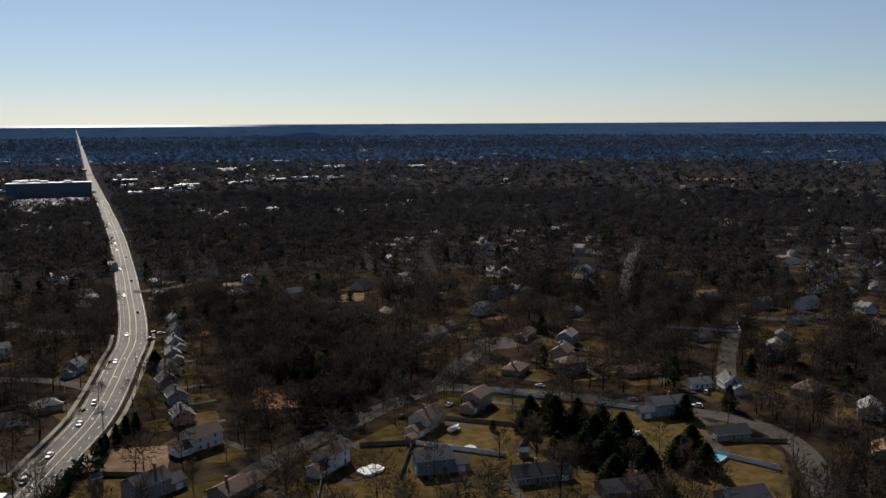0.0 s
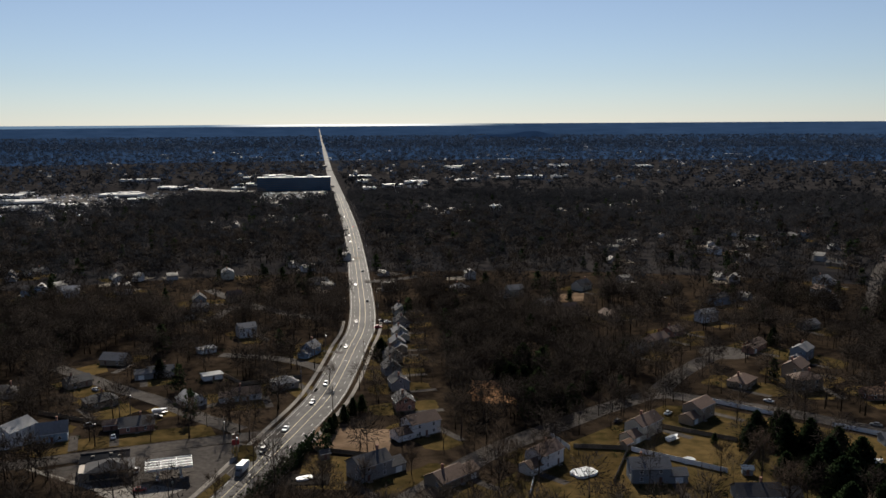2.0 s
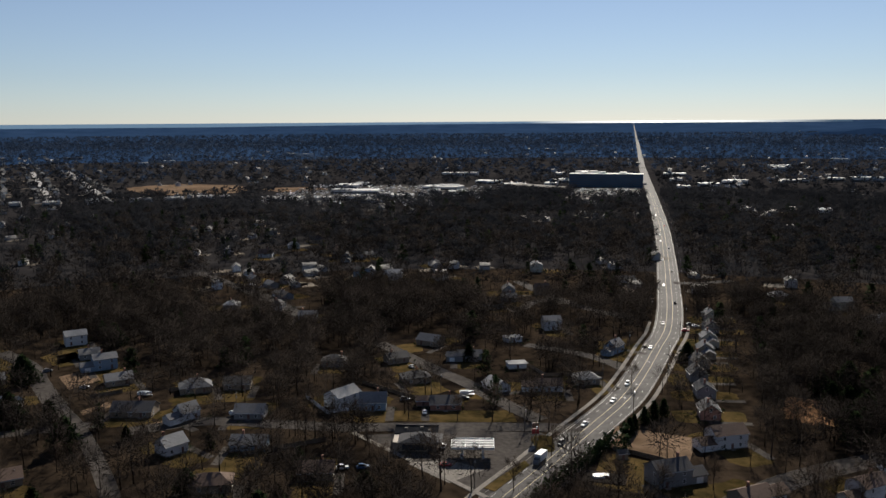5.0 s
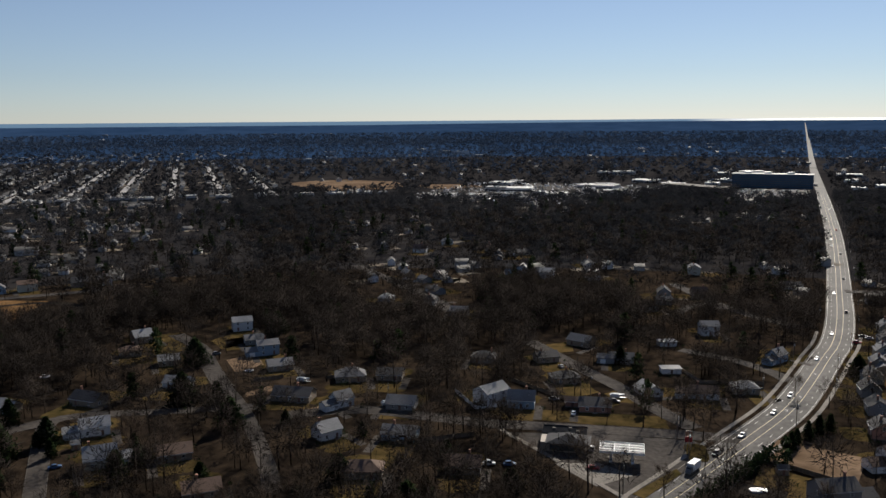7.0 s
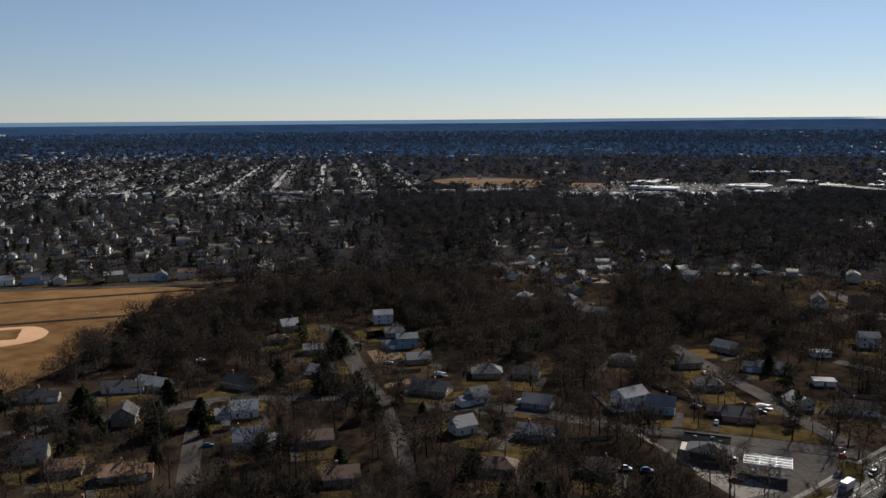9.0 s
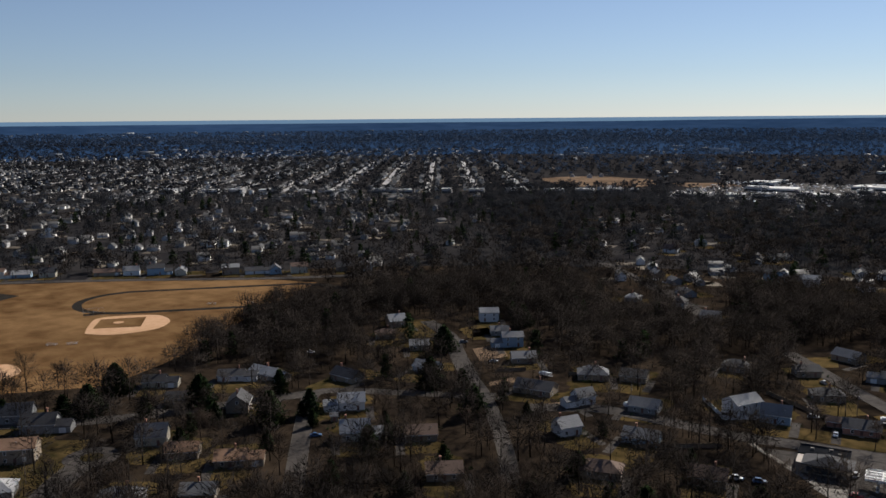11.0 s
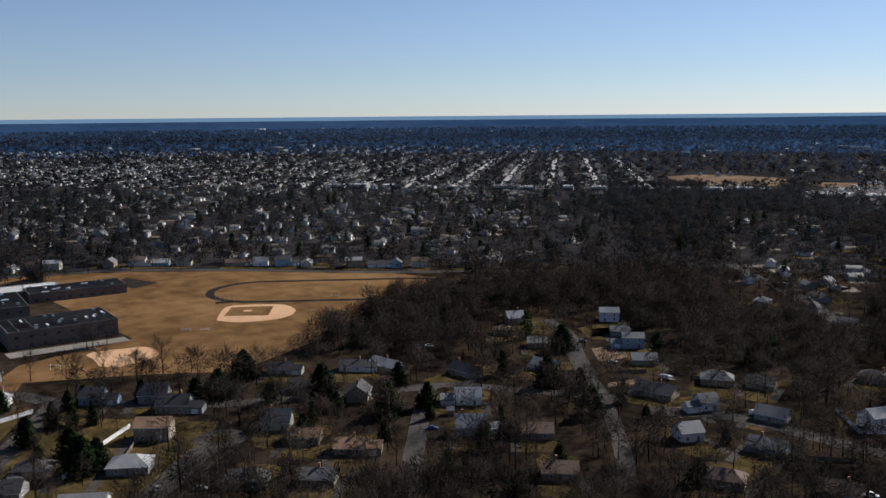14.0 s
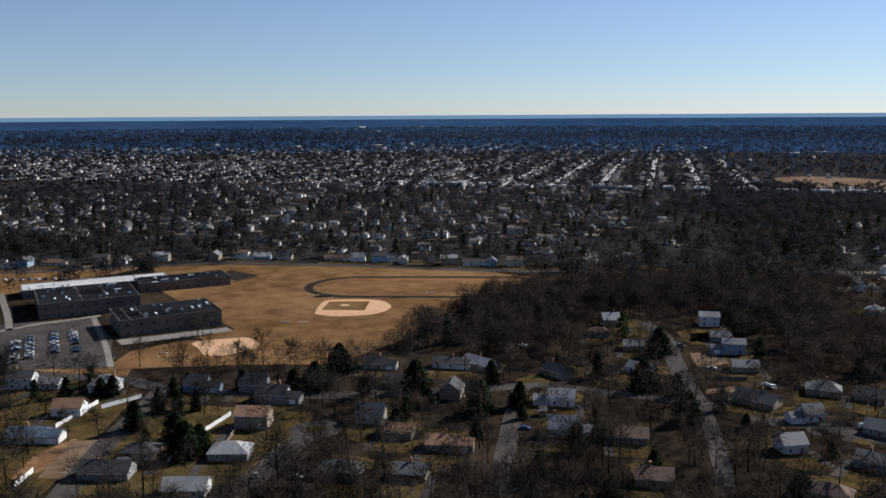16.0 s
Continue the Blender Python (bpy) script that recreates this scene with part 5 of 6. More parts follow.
def tube(vs, ts, pts, radii, sides):
    base = len(vs)
    for i, (p, r) in enumerate(zip(pts, radii)):
        d = (pts[min(i + 1, len(pts) - 1)] - pts[max(i - 1, 0)])
        d = d / (np.linalg.norm(d) + 1e-9)
        a = np.cross(d, (0.31, 0.95, 0.1))
        a /= np.linalg.norm(a) + 1e-9
        b = np.cross(d, a)
        for k in range(sides):
            w = 2 * math.pi * k / sides
            vs.append(p + (a * math.cos(w) + b * math.sin(w)) * r)
    for i in range(len(pts) - 1):
        for k in range(sides):
            q, s = base + i * sides + k, base + i * sides + (k + 1) % sides
            ts.append((q, s, s + sides))
            ts.append((q, s + sides, q + sides))


def sliver(vs, ts, p, d, length, width, r):
    side = np.cross(d, r.normal(size=3))
    side *= width / 2 / (np.linalg.norm(side) + 1e-9)
    b = len(vs)
    vs += [p - side, p + side, p + d * length]
    ts.append((b, b + 1, b + 2))


def unit(v):
    return v / (np.linalg.norm(v) + 1e-9)


def bare_tree(seed, h, limbs, subs, twigs, sides, width=0.07, light=False):
    """Trunk with limbs, and a crown of fine twigs, as two meshes."""
    r = np.random.default_rng(seed)
    tv, tt, cv, ct = [], [], [], []
    lean = r.normal(0, 0.03, 2)
    zs = np.array([0, 0.12, 0.3, 0.5, 0.72, 0.95]) * h
    trunk = [np.array((lean[0] * z + r.normal(0, 0.01) * z, lean[1] * z + r.normal(0, 0.01) * z, z)) for z in zs]
    rad = h * 0.0165
    if light:
        tube(tv, tt, [trunk[0], trunk[3], trunk[5]], [rad, rad * 0.55, 0.02], 3)
    else:
        tube(tv, tt, trunk, [rad * 1.35, rad, rad * 0.85, rad * 0.6, rad * 0.32, 0.02], sides)
    for i in range(limbs):
        f = 0.28 + 0.58 * (i + r.random()) / limbs
        z = f * h
        p0 = np.array([np.interp(z, zs, [t[k] for t in trunk]) for k in range(3)])
        az, up = r.uniform(0, 2 * math.pi), radians(r.uniform(28, 62))
        ln = h * (0.42 - 0.28 * abs(f - 0.42)) * r.uniform(0.7, 1.1) * (1.0 - 0.45 * max(0, f - 0.5))
        d = np.array((math.cos(az) * math.cos(up), math.sin(az) * math.cos(up), math.sin(up)))
        p1 = p0 + d * ln * 0.5 + r.normal(0, 0.03 * ln, 3)
        p2 = p0 + unit(d + (0, 0, 0.25)) * ln
        lr = rad * 0.42 * (1.15 - f)+ 0.03
        if light:
            sliver(tv, tt, p0, unit(p2 - p0), ln, lr * 1.6, r)
        else:
            tube(tv, tt, [p0, p1, p2], [lr, lr * 0.6, 0.025], max(3, sides - 2))
        for j in range(subs):
            q = p0 + (p2 - p0) * r.uniform(0.3, 1.0)
            e = unit(unit(p2 - p0) + r.normal(0, 0.55, 3) + (0, 0, 0.25))
            sl = ln * r.uniform(0.25, 0.5)
            sliver(tv, tt, q, e, sl, width * 1.4, r)
            for _ in range(twigs):
                sliver(cv, ct, q + e * sl * r.uniform(0.2, 1.0), unit(e + 0.6 * unit(q - np.array((0, 0, 0.5 * h))) + r.normal(0, 0.7, 3)), r.uniform(1.1, 3.0) * h / 16, width, r)
    if not light:
        for _ in range(420):
            d = unit(r.normal(size=3) + (0, 0, 0.4))
            sliver(cv, ct, np.array((lean[0] * 0.6 * h, lean[1] * 0.6 * h, 0.60 * h)) + d * (0.35 * h, 0.35 * h, 0.37 * h) * r.uniform(0.6, 1.0), unit(d + r.normal(0, 0.6, 3) + (0, 0, 0.3)), r.uniform(1.0, 2.4), width * 1.1, r)
    return (np.array(tv), np.array(tt)), (np.array(cv), np.array(ct))


def conifer(seed, h, wide, layers, per, size):
    r = np.random.default_rng(seed)
    tv, tt, cv, ct = [], [], [], []
    tube(tv, tt, [np.array((0, 0, z)) for z in (0, h * 0.5, h * 0.97)], [h * 0.018, h * 0.012, 0.03], 6)
    for i in range(layers):
        f = (i + r.random()) / layers
        z, rr = h * (0.06 + 0.9 * f), wide * (1 - f ** 1.8) ** 0.8 * r.uniform(0.75, 1.15) + 0.25
        for k in range(per):
            az = 2 * math.pi * (k + r.random()) / per
            reach = rr * r.uniform(0.6, 1.1)
            o = np.array((math.cos(az), math.sin(az), 0))
            for s in (0.45, 0.75, 1.0):
                c = np.array((0, 0, z)) + o * reach * s + (0, 0, -0.2 * reach * s + r.normal(0, 0.15))
                for _ in range(2):
                    u, v = unit(r.normal(size=3)) * size * r.uniform(0.6, 1.2), unit(r.normal(size=3)) * size * r.uniform(0.4, 0.9)
                    b = len(cv)
                    cv += [c - u * 0.5, c + u * 0.5 + v * 0.3, c + v]
                    ct.append((b, b + 1, b + 2))
    return (np.array(tv), np.array(tt)), (np.array(cv), np.array(ct))


def round_normals(v, up=0.25):
    """Normals that turn outwards from the middle of a crown, so that fine twigs shade as one soft mass."""
    n = v - np.array((0, 0, 0.42 * v[:, 2].max()))
    n = n / (np.linalg.norm(n, axis=1, keepdims=True) + 1e-6) + (0, 0, up)
    return n / (np.linalg.norm(n, axis=1, keepdims=True) + 1e-6)


def thing_tree(name, meshes, crown_mat, label, category, group):
    root = new(name)
    for nm, (v, t), m in (("trunk", meshes[0], M_BARK), ("crown", meshes[1], crown_mat)):
        ob = raw(nm, v, t, m, round_normals(v) if nm == "crown" else None)
        ob.parent = root
    return tagged(root, label, category, group)


def spread(name, meshes, places, material, label, category, up=0.25):
    """Many trees joined into one mesh; places: x, y, z, turn, width, height."""
    nv, nt = 0, 0
    av, at, an = [], [], []
    pick = rng.integers(0, len(meshes), len(places))
    for m, (v, t) in enumerate(meshes):
        P = places[pick == m]
        if not len(P):
            continue
        c, s = np.cos(P[:, 3]), np.sin(P[:, 3])
        x = (v[None, :, 0] * c[:, None] - v[None, :, 1] * s[:, None]) * P[:, 4:5] + P[:, 0:1]
        y = (v[None, :, 0] * s[:, None] + v[None, :, 1] * c[:, None]) * P[:, 4:5] + P[:, 1:2]
        z = v[None, :, 2] * P[:, 5:6] + P[:, 2:3]
        av.append(np.stack([x, y, z], -1).reshape(-1, 3))
        n = round_normals(v, up)
        an.append(np.stack([n[None, :, 0] * c[:, None] - n[None, :, 1] * s[:, None], n[None, :, 0] * s[:, None] + n[None, :, 1] * c[:, None], np.broadcast_to(n[None, :, 2], x.shape)], -1).reshape(-1, 3))
        at.append((t[None] + (np.arange(len(P)) * len(v))[:, None, None]).reshape(-1, 3) + nv)
        nv += len(P) * len(v)
    ob = raw(name, np.concatenate(av), np.concatenate(at), material, np.concatenate(an) if up < 1 else None)
    return tagged(ob, label, category, kind="stuff")


AZ0, AZ1 = -86.0, 58.0


def candidates(r0, r1, per):
    n = int(0.5 * radians(AZ1 - AZ0) * (r1 * r1 - r0 * r0) / per)
    r = np.sqrt(rng.uniform(r0 * r0, r1 * r1, n))
    a = np.radians(rng.uniform(AZ0, AZ1, n))
    return r * np.sin(a), r * np.cos(a)


def suburb(x, y):
    """How built-up the land is, from 0 in the woods to 1 among houses."""
    return 1.0 if HOUSE_XY.size and np.min((HOUSE_XY[:, 0] - x) ** 2 + (HOUSE_XY[:, 1] - y) ** 2) < 27 ** 2 else 0.0


HOUSE_XY = np.array(HOUSE_AT)

# evergreens that stand out
BIG = thing_tree("evergreen_tree", conifer(1, 13.0, 6.8, 28, 18, 1.3), M_NEEDLE, "tall broad dark green evergreen tree", "tree", "evergreens")
SLIM = thing_tree("evergreen_tree", conifer(2, 10.5, 3.4, 22, 12, 1.05), M_NEEDLE, "slim dark green evergreen tree", "tree", "evergreens")
BIG.matrix_world = pose(-199, 275, 0)
SLIM.matrix_world = pose(252, 271, 0)
block(-199, 275, 7)
for x, y, s in ((104, 398, 1.1), (112, 392, 1.0), (97, 345, 0.8), (104, 337, 0.85), (92, 350, 0.7), (112, 345, 0.7), (168, 292, 0.9), (176, 286, 0.95), (184, 282, 0.85), (172, 278, 0.8),
                (161, 284, 0.75), (190, 274, 0.8), (166, 250, 0.85), (174, 243, 0.9), (181, 252, 0.8), (160, 258, 0.7), (193, 231, 0.9), (199, 224, 0.8)):
    copy_thing(BIG, pose(x, y, 0, rz=x * 37) @ Matrix.Diagonal((s, s, s, 1)))
    block(x, y, 5)
for x, y, s in ((18, 345, 0.8), (14, 340, 0.7), (22, 350, 0.75), (8, 326, 0.7), (10, 333, 0.6), (296, 305, 1.0), (150, 290, 0.45), (-208, 232, 0.8), (-216, 240, 0.75), (-242, 226, 0.7), (-333, 128, 0.8), (-338, 122, 0.9),
                (-352, 119, 0.7), (-300, 96, 0.9), (-296, 104, 0.8), (-140, 225, 0.7), (-118, 235, 0.6), (-240, 300, 0.6), (-255, 232, 0.6)):
    copy_thing(SLIM, pose(x, y, 0, rz=x * 53) @ Matrix.Diagonal((s, s, s, 1)))
    block(x, y, 3)

for x, y, s in ((92, 375, 0.84), (98, 373, 0.79), (102, 362, 0.91), (92, 395, 0.81), (125, 360, 0.78), (91, 334, 0.91), (174, 255, 1.12), (169, 240, 1.07), (186, 255, 1.06), (182, 239, 0.84), (176, 226, 0.96), (163, 227, 0.86), (206, 240, 0.82), (181, 278, 0.79), (178, 294, 0.84), (-342, 202, 1.12), (-299, 215, 1.08), (-258, 218, 1.07), (-288, 106, 1.07), (-290, 112, 0.83), (-306, 109, 0.87), (-265, 415, 1.00), (-326, 180, 1.04), (-236, 293, 1.09), (-268, 344, 1.10), (38, 436, 0.78)):
    copy_thing(BIG, pose(x, y, 0, rz=x * 29) @ Matrix.Diagonal((s, s * 1.1, s, 1)))
    block(x, y, 5)
for x, y, s in ((-386, 91, 0.84), (-378, 103, 0.79), (-374, 107, 0.91), (-358, 128, 0.81), (-362, 136, 0.78), (-347, 155, 0.91), (-326, 169, 1.12), (-284, 246, 1.06), (-175, 224, 0.84), (-222, 298, 0.96), (-306, 193, 0.86), (-264, 180, 0.82), (-277, 206, 0.79), (-341, 115, 0.84), (-327, 101, 1.12), (-253, 235, 1.08), (-205, 218, 1.07), (-243, 434, 1.07), (-275, 429, 0.83), (-70, 418, 0.87), (-167, 505, 1.00), (-132, 511, 1.04), (-381, 542, 1.09), (319, 270, 1.10), (317, 322, 0.78), (228, 270, 0.99), (332, 315, 1.02), (249, 420, 0.95), (280, 534, 0.82)):
    copy_thing(SLIM, pose(x, y, 0, rz=x * 31) @ Matrix.Diagonal((s * 1.2, s * 1.3, s, 1)))
    block(x, y, 3)
er = random.Random(21)
for i in range(70):
    a, q = radians(er.uniform(-72, -14)), er.uniform(225, 345)
    x, y = q * math.sin(a), q * math.cos(a)
    if free(x, y) < 0.9 or i % 2:
        continue
    s = er.uniform(0.55, 0.95)
    copy_thing(SLIM if er.random() < 0.6 else BIG, pose(x, y, 0, rz=i * 61) @ Matrix.Diagonal((s * 1.15, s * 1.15, s, 1)))
    block(x, y, 4)

# hedge of close evergreens beside the avenue
hv, ht = [], []
r = np.random.default_rng(9)
for i in range(2600):
    f = r.random()
    c = np.array((-22 + 24 * f, 258 + 58 * f, 0)) + np.array((r.normal(0, 1.0), r.normal(0, 0.8), 0))
    top = 4.6 + 1.3 * math.sin(i % 17) + 1.0 * math.sin(f * 60)
    c[2] = top * r.random() ** 0.8
    u, v = unit(r.normal(size=3)) * 0.7, unit(r.normal(size=3)) * 0.6
    b = len(hv)
    hv += [c - u, c + u, c + v + (0, 0, 0.3)]
    ht.append((b, b + 1, b + 2))
tagged(raw("hedge", hv, ht, M_NEEDLE), "tall dark evergreen hedge beside the avenue", "hedge")
for k in range(12):
    block(-22 + 2 * k, 258 + 58 * k / 12, 3)

# bare trees near enough to tell apart
KINDS = [thing_tree("bare_tree", bare_tree(20 + k, (14, 16, 12, 17, 13, 15)[k], 15, 6, 9, 6, 0.055), M_TWIG,
                    ("tall bare winter tree with grey-brown twigs", "spreading bare winter tree with fine twigs", "small bare winter tree with dark twigs")[k % 3], "tree", "bare trees") for k in range(6)]
for i, (x, y, s) in enumerate(((-400, 148, 0.8), (-393, 158, 0.9), (-385, 170, 1.0), (-378, 180, 1.05), (-371, 191, 0.9), (-411, 131, 0.9), (-330, 77, 0.9), (-322, 86, 0.8), (-308, 98, 0.85), (-46, 332, 0.9), (-60, 330, 0.8),
                               (-80, 329, 0.85), (-32, 344, 0.8), (-20, 300, 0.7), (-30, 268, 0.9), (130, 330, 0.7), (142, 334, 0.75), (118, 328, 0.65), (170, 362, 0.8), (185, 372, 0.8), (205, 392, 0.7), (222, 398, 0.7), (10, 392, 0.8))):
    copy_thing(KINDS[i % 6], pose(x, y, 0, rz=i * 77) @ Matrix.Diagonal((s, s, s, 1)))
    block(x, y, 3.5)
cx, cy = candidates(205, 430, 130)
order = np.argsort(np.hypot(cx, cy) + rng.uniform(0, 120, len(cx)))
placed = 0
for i in order:
    x, y = float(cx[i]), float(cy[i])
    if placed >= 275 or free(x, y) < rng.uniform(0.02, 1.0):
        continue
    k, s = placed % 6, rng.uniform(0.75, 1.15)
    m = pose(x, y, 0, rz=rng.uniform(0, 360)) @ Matrix.Diagonal((s, s, s, 1))
    if placed < 6:
        KINDS[k].matrix_world = m
    else:
        copy_thing(KINDS[k], m)
    block(x, y, 3.5)
    placed += 1

# the rest of the near woods
def crown(v, t, r, h, n, long, wide, inner=0.55, broad=0.36):
    """Twigs that fill the outer part of a rounded crown and point outwards."""
    for _ in range(n):
        d = unit(r.normal(size=3) + (0, 0, 0.35))
        q = r.uniform(inner, 1.0)
        o = np.array((0, 0, 0.60 * h)) + d * (broad * h, broad * h, 0.37 * h) * q
        sliver(v, t, o, unit(d + r.normal(0, 0.55, 3) + (0, 0, 0.25)), r.uniform(0.5, 1.0) * long, r.uniform(0.5, 1.0) * wide, r)


MID = []
for k in range(7):
    r = np.random.default_rng(40 + k)
    h = 13.5 + k % 4
    a, b = bare_tree(40 + k, h, 8, 2, 2, 3, 0.12, True)
    v, t = list(np.concatenate([a[0], b[0]])), [tuple(q) for q in np.concatenate([a[1], b[1] + len(a[0])])]
    crown(v, t, r, h, 200, 3.3, 0.28, 0.4, (0.33, 0.40, 0.36)[k % 3])
    MID.append((np.array(v), np.array(t)))
LOW = []
for k in range(6):
    r = np.random.default_rng(60 + k)
    v, t, h = [], [], 13.0 + k % 4
    tube(v, t, [np.array((0, 0, 0)), np.array((0.2, 0.1, h * 0.7))], [0.24, 0.09], 3)
    crown(v, t, r, h, 84, 3.4, 0.85, 0.5, (0.34, 0.40, 0.37)[k % 3])
    LOW.append((np.array(v), np.array(t)))


def settled(x, y):
    """Share of the trees that gave way to houses farther off."""
    if x * 0.788 + y * 0.615 < 60 and x * -0.615 + y * 0.788 > 700:
        return 0.66
    if math.atan2(x, y) > -0.5 and math.hypot(x, y) < 1500 and noise.noise((x * 0.004, y * 0.004, 3.0)) > 0.02:
        return 0.5
    return 0.0


def accept(cx, cy, town):
    keep = []
    for x, y in zip(cx, cy):
        f = free(x, y)
        if f <= 0 or rng.random() > f:
            continue
        if rng.random() < town * suburb(x, y) * (0.85 if math.atan2(x, y) < -0.35 else 1.0):
            continue
        keep.append((x, y))
    return np.array(keep)


def rows_of(xy, low, high):
    n = len(xy)
    s = rng.uniform(low, high, n)
    return np.column_stack([xy, np.zeros(n), rng.uniform(0, 6.28, n), s * rng.uniform(0.85, 1.2, n), s])


near = accept(*candidates(200, 600, 50), 0.68)
spread("woods", MID, rows_of(near, 0.72, 1.25), M_WOOD, "dense bare winter woods among the houses", "woods")
block_area([(-1290, 817), (-600, 1292), (-540, 1195), (-1215, 730)], 0.22)
block_area([(-560, 1180), (-420, 1235), (-195, 1400), (-200, 1460), (-440, 1460), (-560, 1400)], 0.12)
block_area([(-75, 1365), (48, 1400), (45, 1460), (-60, 1460)], 0.05)
mid = accept(*candidates(600, 1450, 112), 0.4)
mid = mid[np.array([rng.random() > settled(x, y) for x, y in mid])]
# trees farther out take the haze-greyed colour more often
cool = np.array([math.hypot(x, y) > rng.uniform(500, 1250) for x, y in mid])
spread("woods_beyond", LOW, rows_of(mid[~cool], 0.7, 1.2), M_WOOD, "dark bare woods beyond the suburb", "woods")
spread("woods_beyond", LOW, rows_of(mid[cool], 0.7, 1.2), M_WOODHAZE, "bare woods reaching towards the town, greyed for haze", "woods")

# dark evergreens scattered through the woods
green = accept(*candidates(300, 1350, 2300), 0.4)
PINE = []
for k in range(3):
    a, b = conifer(90 + k, 12 + k, 3.4 + 0.5 * k, 9, 6, 1.9)
    PINE.append((np.concatenate([a[0], b[0]]), np.concatenate([a[1], b[1] + len(a[0])])))
spread("evergreens_in_woods", PINE, rows_of(green, 0.7, 1.15), M_NEEDLE, "dark evergreens scattered through the bare woods", "woods")

# shrubs beside the houses
sv, st = [], []
for x, y in HOUSE_AT:
    for _ in range(7):
        a, q = rng.uniform(0, 6.28), rng.uniform(6.5, 11)
        bx, by = x + q * math.cos(a), y + q * math.sin(a)
        hh = rng.uniform(0.7, 2.0)
        for _ in range(26):
            c = np.array((bx, by, 0)) + rng.normal(0, 0.42, 3) * (hh, hh, 0) + (0, 0, hh * rng.random())
            u, v = unit(rng.normal(size=3)) * 0.35, unit(rng.normal(size=3)) * 0.4
            b = len(sv)
            sv += [c - u, c + u, c + v]
            st.append((b, b + 1, b + 2))
tagged(raw("shrubs", sv, st, M_NEEDLE), "dark clipped shrubs and bushes round the houses", "shrubs", kind="stuff")

# distance: trees as ragged tufts
TUFT = []
for k in range(5):
    r = np.random.default_rng(80 + k)
    v, t = [], []
    for _ in range(13):
        d = unit(r.normal(size=3) + (0, 0, 0.5))
        sliver(v, t, np.array((0, 0, 6.5)) + d * (5.0, 5.0, 4.2) * r.uniform(0.5, 1.0), unit(d + r.normal(0, 0.6, 3) + (0, 0, 0.2)), r.uniform(3, 5.5), r.uniform(2.4, 4.4), r)
    TUFT.append((np.array(v), np.array(t)))


def grid_town(x, y):
    return x * 0.788 + y * 0.615 < 190 and x * -0.615 + y * 0.788 > 1330


fx, fy = candidates(1420, 8000, 720)
rr = np.hypot(fx, fy)
keep = rng.random(len(fx)) < np.clip(1.2 - rr / 6000, 0.12, 0.95)
for bx, by, bw in ((-770, 1465, 120), (-560, 1480, 70), (1262, 1440, 70), (-30, 1480, 130), (-180, 1480, 140), (-330, 1400, 130)):
    keep &= np.hypot(fx - bx, fy - by) > bw
keep &= np.abs(fx - (41 + 0.0165 * fy - 5)) > 17
pl, blue = [], []
for x, y in zip(fx[keep], fy[keep]):
    a, b, c, k = far(x, y)
    q, az = math.hypot(x, y), math.degrees(math.atan2(x, y))
    s = rng.uniform(0.7, 1.2) * (1 if q < 4000 else 1.5)
    pl.append((a, b, c, rng.uniform(0, 6.28), s * k * 1.15, s * k))
    # range where painted haze blue takes over, farther out towards the left
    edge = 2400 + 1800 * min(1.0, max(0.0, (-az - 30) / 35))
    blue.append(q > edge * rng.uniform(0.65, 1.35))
pl, blue = np.array(pl), np.array(blue)
spread("woods_between", TUFT, pl[~blue], M_WOODHAZE, "dark bare woods between the town and the distance, greyed for haze", "woods")
spread("haze_blue_woods", TUFT, pl[blue], M_WOODFAR, "endless dark winter woods in the distance, tinted and glowing as haze", "woods")

# ---- offices, shops and far houses ----
M_BLUEGLASS = mat("blue_curtain_glass", (0.03, 0.06, 0.10), (0.05, 0.09, 0.14), 0.05, 0.6, 0.0, spec=0.2)
office = new("office_building")
office.matrix_world = pose(-14, 1612, 0, rz=-4)
part("core", boxed(-66, 66, -13, 13, 0, 23), M_BLUEGLASS, office, "blue glass facade")
for f in range(6):
    part("floor_band", boxed(-66.3, 66.3, -13.3, 13.3, 3.3 + f * 3.9, 4.1 + f * 3.9), M_SBRICK, office)
for k in range(18):
    part("mullion", boxed(-65 + k * 7.6, -64.4 + k * 7.6, -13.5, 13.5, 0, 23), M_BLUEGLASS, office)
part("roof", boxed(-66.5, 66.5, -13.5, 13.5, 23.2, 24.0), M_WROOF, office)
for x in (-40, -8, 30):
    part("roof_unit", boxed(x - 6, x + 6, -4, 4, 24, 27), M_METAL, office)
tagged(office, "long blue-glass office building with flat roof", "office")
garage = new("parking_garage")
garage.matrix_world = pose(-128, 1480, 0, rz=-38)
for f in range(4):
    part("deck", boxed(-62, 62, -22, 22, f * 3.3 + 0.1, f * 3.3 + 0.5), M_CONC, garage)
    part("rail_wall", boxed(-62.2, 62.2, -22.3, -22.0, f * 3.3 + 0.5, f * 3.3 + 1.6), M_SBRICK, garage)
    part("rail_wall", boxed(62.0, 62.3, -22, 22, f * 3.3 + 0.5, f * 3.3 + 1.6), M_SBRICK, garage)
for k in range(13):
    for y in (-21.5, 0, 21.5):
        part("column", boxed(-60 + k * 10 - 0.3, -60 + k * 10 + 0.3, y - 0.3, y + 0.3, 0, 10.1), M_CONC, garage)
tagged(garage, "open multi-storey parking garage with brick rails", "garage")
patch("office_lot", [(-75, 1365), (48, 1440), (45, 1580), (-60, 1560)], M_CONC, "pale office car park", "car park", 0.05)
patch("mall_lot", [(-560, 1180), (-420, 1235), (-195, 1400), (-200, 1560), (-440, 1600), (-560, 1400)], M_STREET, "broad pale shopping-centre car park", "car park", 0.05)

rs = random.Random(12)
SHOPS = []
